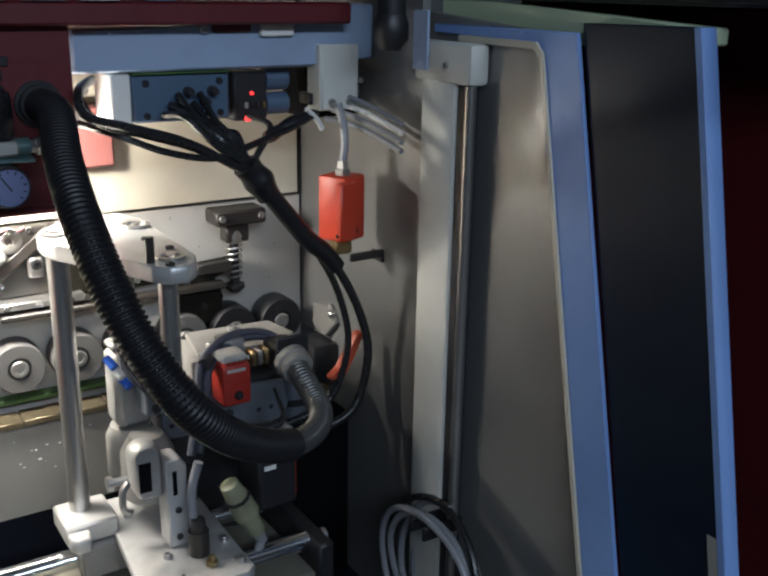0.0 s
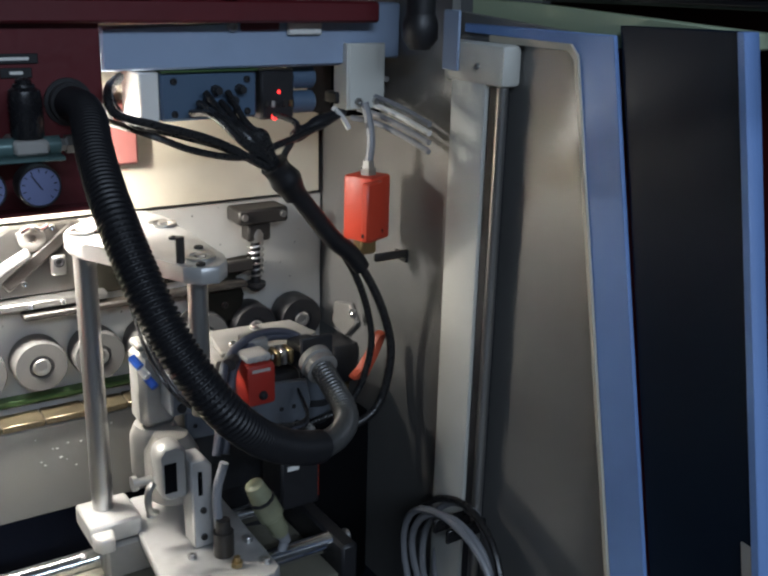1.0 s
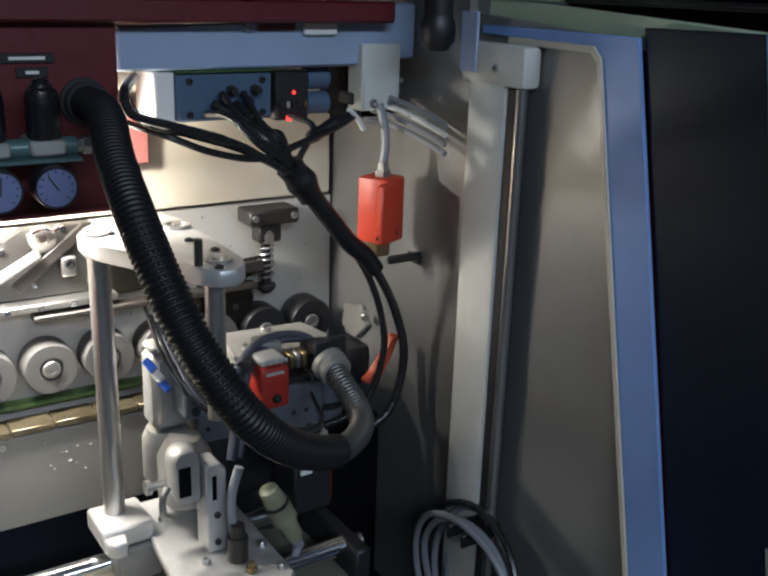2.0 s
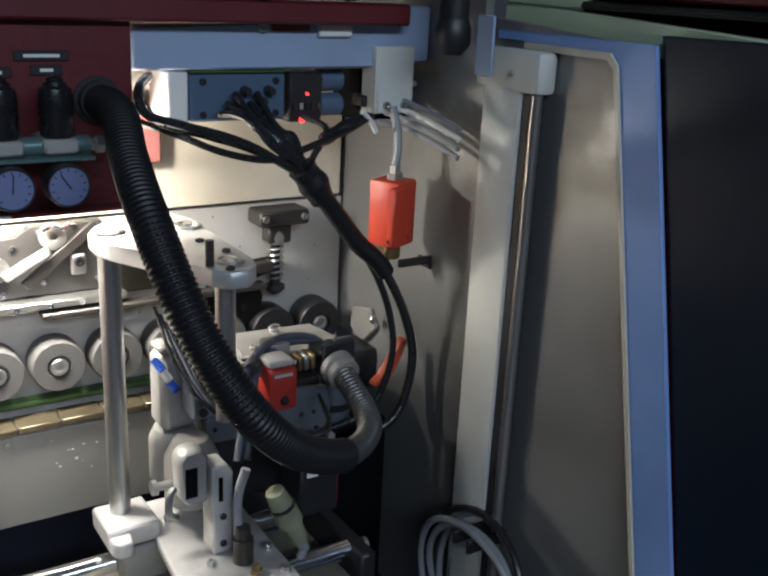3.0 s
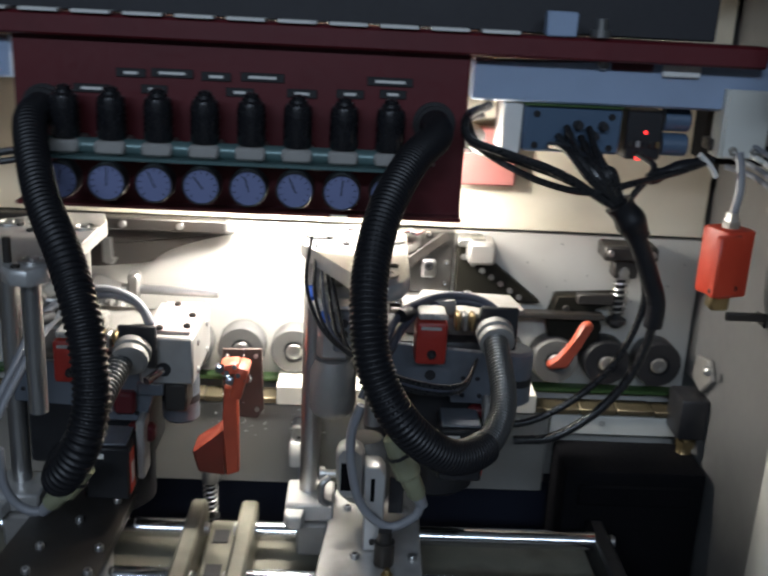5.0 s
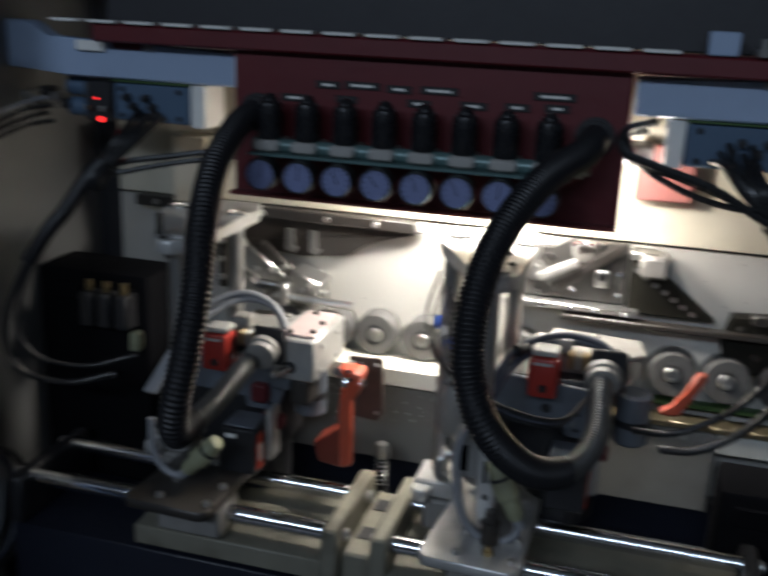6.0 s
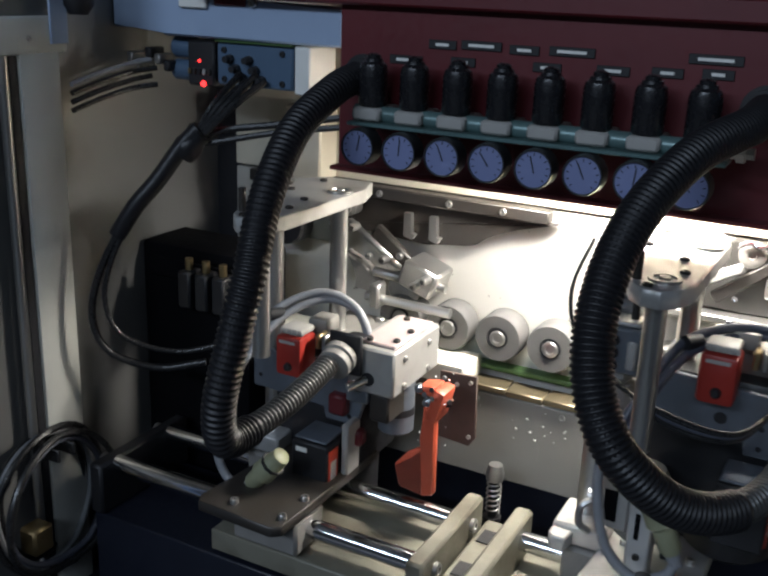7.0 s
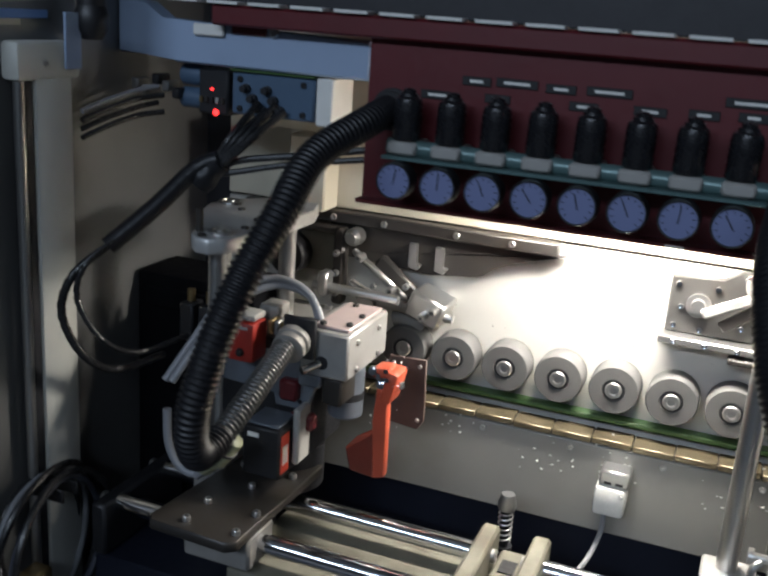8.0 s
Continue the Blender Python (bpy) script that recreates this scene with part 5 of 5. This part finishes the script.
# ---------------- what moves ----------------
HOSE_R_OUT = [(0.052, 0.06, 1.372), (0.05, 0.0, 1.368), (0.034, -0.08, 1.336), (0.027, -0.15, 1.298), (0.034, -0.2, 1.244), (0.051, -0.23, 1.193), (0.09, -0.24, 1.131), (0.159, -0.2, 1.067), (0.245, -0.14, 1.02), (0.305, -0.08, 1.015), (0.317, 0.005, 1.044)]
HOSE_R_IN = [(0.052, 0.06, 1.372), (0.05, 0.0, 1.368), (0.019, -0.08, 1.351), (-0.008, -0.15, 1.308), (-0.017, -0.2, 1.252), (-0.008, -0.23, 1.193), (0.022, -0.24, 1.142), (0.07, -0.21, 1.096), (0.115, -0.16, 1.085), (0.143, -0.09, 1.103), (0.144, 0.005, 1.143)]
HOSE_L_START = [(-0.398, 0.06, 1.372), (-0.39, 0.0, 1.36), (-0.338, -0.1, 1.3), (-0.285, -0.17, 1.259), (-0.254, -0.21, 1.209), (-0.239, -0.23, 1.148), (-0.25, -0.24, 1.105), (-0.282, -0.22, 1.067), (-0.292, -0.15, 1.067), (-0.284, -0.07, 1.083), (-0.274, 0.005, 1.104)]
HOSE_L_MID = [(-0.398, 0.06, 1.372), (-0.396, 0.0, 1.36), (-0.394, -0.08, 1.326), (-0.382, -0.15, 1.269), (-0.368, -0.2, 1.201), (-0.375, -0.22, 1.134), (-0.385, -0.23, 1.067), (-0.391, -0.215, 1.02), (-0.392, -0.17, 1.012), (-0.390, -0.09, 1.018), (-0.394, 0.005, 1.031)]
HOSE_L_OUT = [(-0.398, 0.06, 1.372), (-0.40, 0.0, 1.362), (-0.425, -0.08, 1.33), (-0.427, -0.15, 1.278), (-0.442, -0.2, 1.215), (-0.462, -0.22, 1.145), (-0.476, -0.23, 1.076), (-0.484, -0.21, 1.024), (-0.484, -0.17, 1.020), (-0.484, -0.09, 1.048), (-0.490, 0.005, 1.079)]


SWAY_R_OUT = [(0.285, 0.03, 1.275), (0.321, 0.03, 1.23), (0.349, 0.03, 1.196), (0.375, 0.03, 1.174), (0.405, 0.03, 1.131), (0.428, 0.03, 1.08), (0.439, 0.03, 1.03), (0.429, 0.03, 0.975), (0.407, 0.03, 0.944), (0.36, 0.04, 0.925)]
SWAY_R_IN = [(0.285, 0.03, 1.275), (0.305, 0.03, 1.235), (0.318, 0.03, 1.205), (0.328, 0.03, 1.178), (0.327, 0.03, 1.14), (0.315, 0.03, 1.095), (0.295, 0.03, 1.058), (0.265, 0.03, 1.024), (0.221, 0.03, 0.995), (0.18, 0.04, 0.985)]
SWAY_L_IN = [(-0.612, 0.03, 1.29), (-0.631, 0.02, 1.268), (-0.656, 0.0, 1.224), (-0.681, -0.02, 1.186), (-0.718, -0.04, 1.112), (-0.733, -0.05, 1.044), (-0.718, -0.04, 0.991), (-0.669, 0.0, 0.963), (-0.612, 0.03, 0.973)]
SWAY_L_OUT = [(-0.612, 0.03, 1.29), (-0.634, 0.02, 1.278), (-0.664, -0.02, 1.234), (-0.696, -0.06, 1.193), (-0.727, -0.1, 1.154), (-0.738, -0.11, 1.105), (-0.715, -0.1, 1.052), (-0.71, -0.04, 1.014), (-0.684, 0.02, 1.02)]


def moved(pts, dx, dy, dz):
    """The same line, drifting away from its start."""
    n = len(pts) - 1
    return [(p[0] + dx * k / n, p[1] + dy * k / n, p[2] + dz * k / n) for k, p in enumerate(pts)]


def swung(pts, dx):
    """The same line, its middle swung sideways."""
    n = len(pts) - 1
    return [(p[0] + dx * math.sin(math.pi * k / n), p[1], p[2]) for k, p in enumerate(pts)]


def blend(a, b, k):
    return [tuple(p + (q - p) * k for p, q in zip(u, v)) for u, v in zip(a, b)]


def motions():
    def slide(ob, x, y, z, rows):
        walk(ob, [(t, pose(x + dx, y, z + dz)) for t, dx, dz in rows])
    walk(board, [(t, pose(-0.19 - 0.265 * (t - 6.6) - BL, 0.23, BZ)) for t in (0, 2, 4, 6, 8)])
    slide(unit_r, 0.06, 0.0, 0.83, [(0, 0, 0), (3.15, 0, 0), (3.5, -0.08, 0), (3.8, -0.132, 0), (4.7, -0.132, 0), (5.3, -0.155, 0), (5.8, -0.172, 0), (6.0, -0.174, 0), (6.2, -0.16, 0), (6.6, -0.14, 0), (7.15, -0.132, 0), (7.3, -0.07, 0), (7.5, 0, 0), (8, 0, 0)])
    slide(head_r, HX, 0.06, HZ, [(0, 0, 0), (3.15, 0, 0), (3.5, -0.098, 0.062), (3.85, -0.168, 0.096), (4.2, -0.172, 0.10), (4.7, -0.172, 0.10), (5.3, -0.20, 0.065), (5.8, -0.22, 0.035), (6.0, -0.222, 0.038), (6.2, -0.212, 0.052), (6.6, -0.202, 0.062), (7.15, -0.178, 0.08), (7.3, -0.09, 0.045), (7.5, 0, 0), (8, 0, 0)])
    slide(unit_l, 0.06 - 0.585, 0.0, 0.83, [(0, 0.10, 0), (4.7, 0.10, 0), (5.2, 0.04, 0), (5.8, 0, 0), (7.2, 0, 0), (7.5, -0.018, 0), (7.8, -0.08, 0), (8, -0.10, 0)])
    slide(head_l, HX, 0.06, HZ, [(0, -0.590, 0.060), (4.7, -0.590, 0.060), (5.2, -0.635, 0.035), (5.8, -0.672, 0.012), (6.5, -0.704, -0.004), (7.2, -0.71, -0.012), (7.5, -0.731, 0.010), (7.8, -0.793, 0.030), (8, -0.806, 0.034)])
    low, back = moved(HOSE_R_IN, -0.05, 0, -0.062), moved(HOSE_R_IN, -0.006, 0, -0.02)
    ring_rows(rings_r, (0.052, 0.05, 1.372), [(0, HOSE_R_OUT), (3.15, HOSE_R_OUT), (3.5, blend(HOSE_R_OUT, HOSE_R_IN, 0.58)), (3.85, blend(HOSE_R_OUT, HOSE_R_IN, 0.96)), (4.2, HOSE_R_IN), (4.7, HOSE_R_IN), (5.3, blend(HOSE_R_IN, low, 0.55)), (5.8, low), (6.0, low), (6.2, blend(low, back, 0.45)), (6.6, blend(low, back, 0.8)), (7.15, back), (7.3, blend(swung(HOSE_R_OUT, 0.02), back, 0.5)), (7.5, swung(HOSE_R_OUT, 0.03)), (8, swung(HOSE_R_OUT, 0.018))])
    ring_rows(rings_l, (-0.398, 0.05, 1.372), [(0, HOSE_L_START), (4.7, HOSE_L_START), (5.2, blend(HOSE_L_START, HOSE_L_MID, 0.5)), (5.8, blend(HOSE_L_START, HOSE_L_MID, 0.8)), (6.5, HOSE_L_MID), (7.2, HOSE_L_MID), (7.5, blend(HOSE_L_MID, HOSE_L_OUT, 0.35)), (7.8, blend(HOSE_L_MID, HOSE_L_OUT, 0.9)), (8, HOSE_L_OUT)])
    for pieces, base, d in ((sway_r, (0.29, 0.03, 1.265), (0, 0, 0)), (sway_r2, (0.30, 0.04, 1.26), (-0.035, 0.02, 0.012))):
        ring_rows(pieces, base, [(t, moved(blend(SWAY_R_OUT, SWAY_R_IN, k), *d)) for t, k in ((0, 0), (3.15, 0), (3.5, 0.5), (3.85, 0.95), (4.2, 1), (7.15, 1), (7.3, 0.5), (7.5, 0), (8, 0))])
    for pieces, base, d in ((sway_l, (-0.62, 0.03, 1.28), (0, 0, 0)), (sway_l2, (-0.63, 0.03, 1.27), (0.03, 0.01, 0.03))):
        ring_rows(pieces, base, [(t, moved(blend(SWAY_L_IN, SWAY_L_OUT, k), *d)) for t, k in ((0, 0), (5.8, 0), (7.2, 0), (7.5, 0.4), (7.8, 0.95), (8, 1))])


motions()
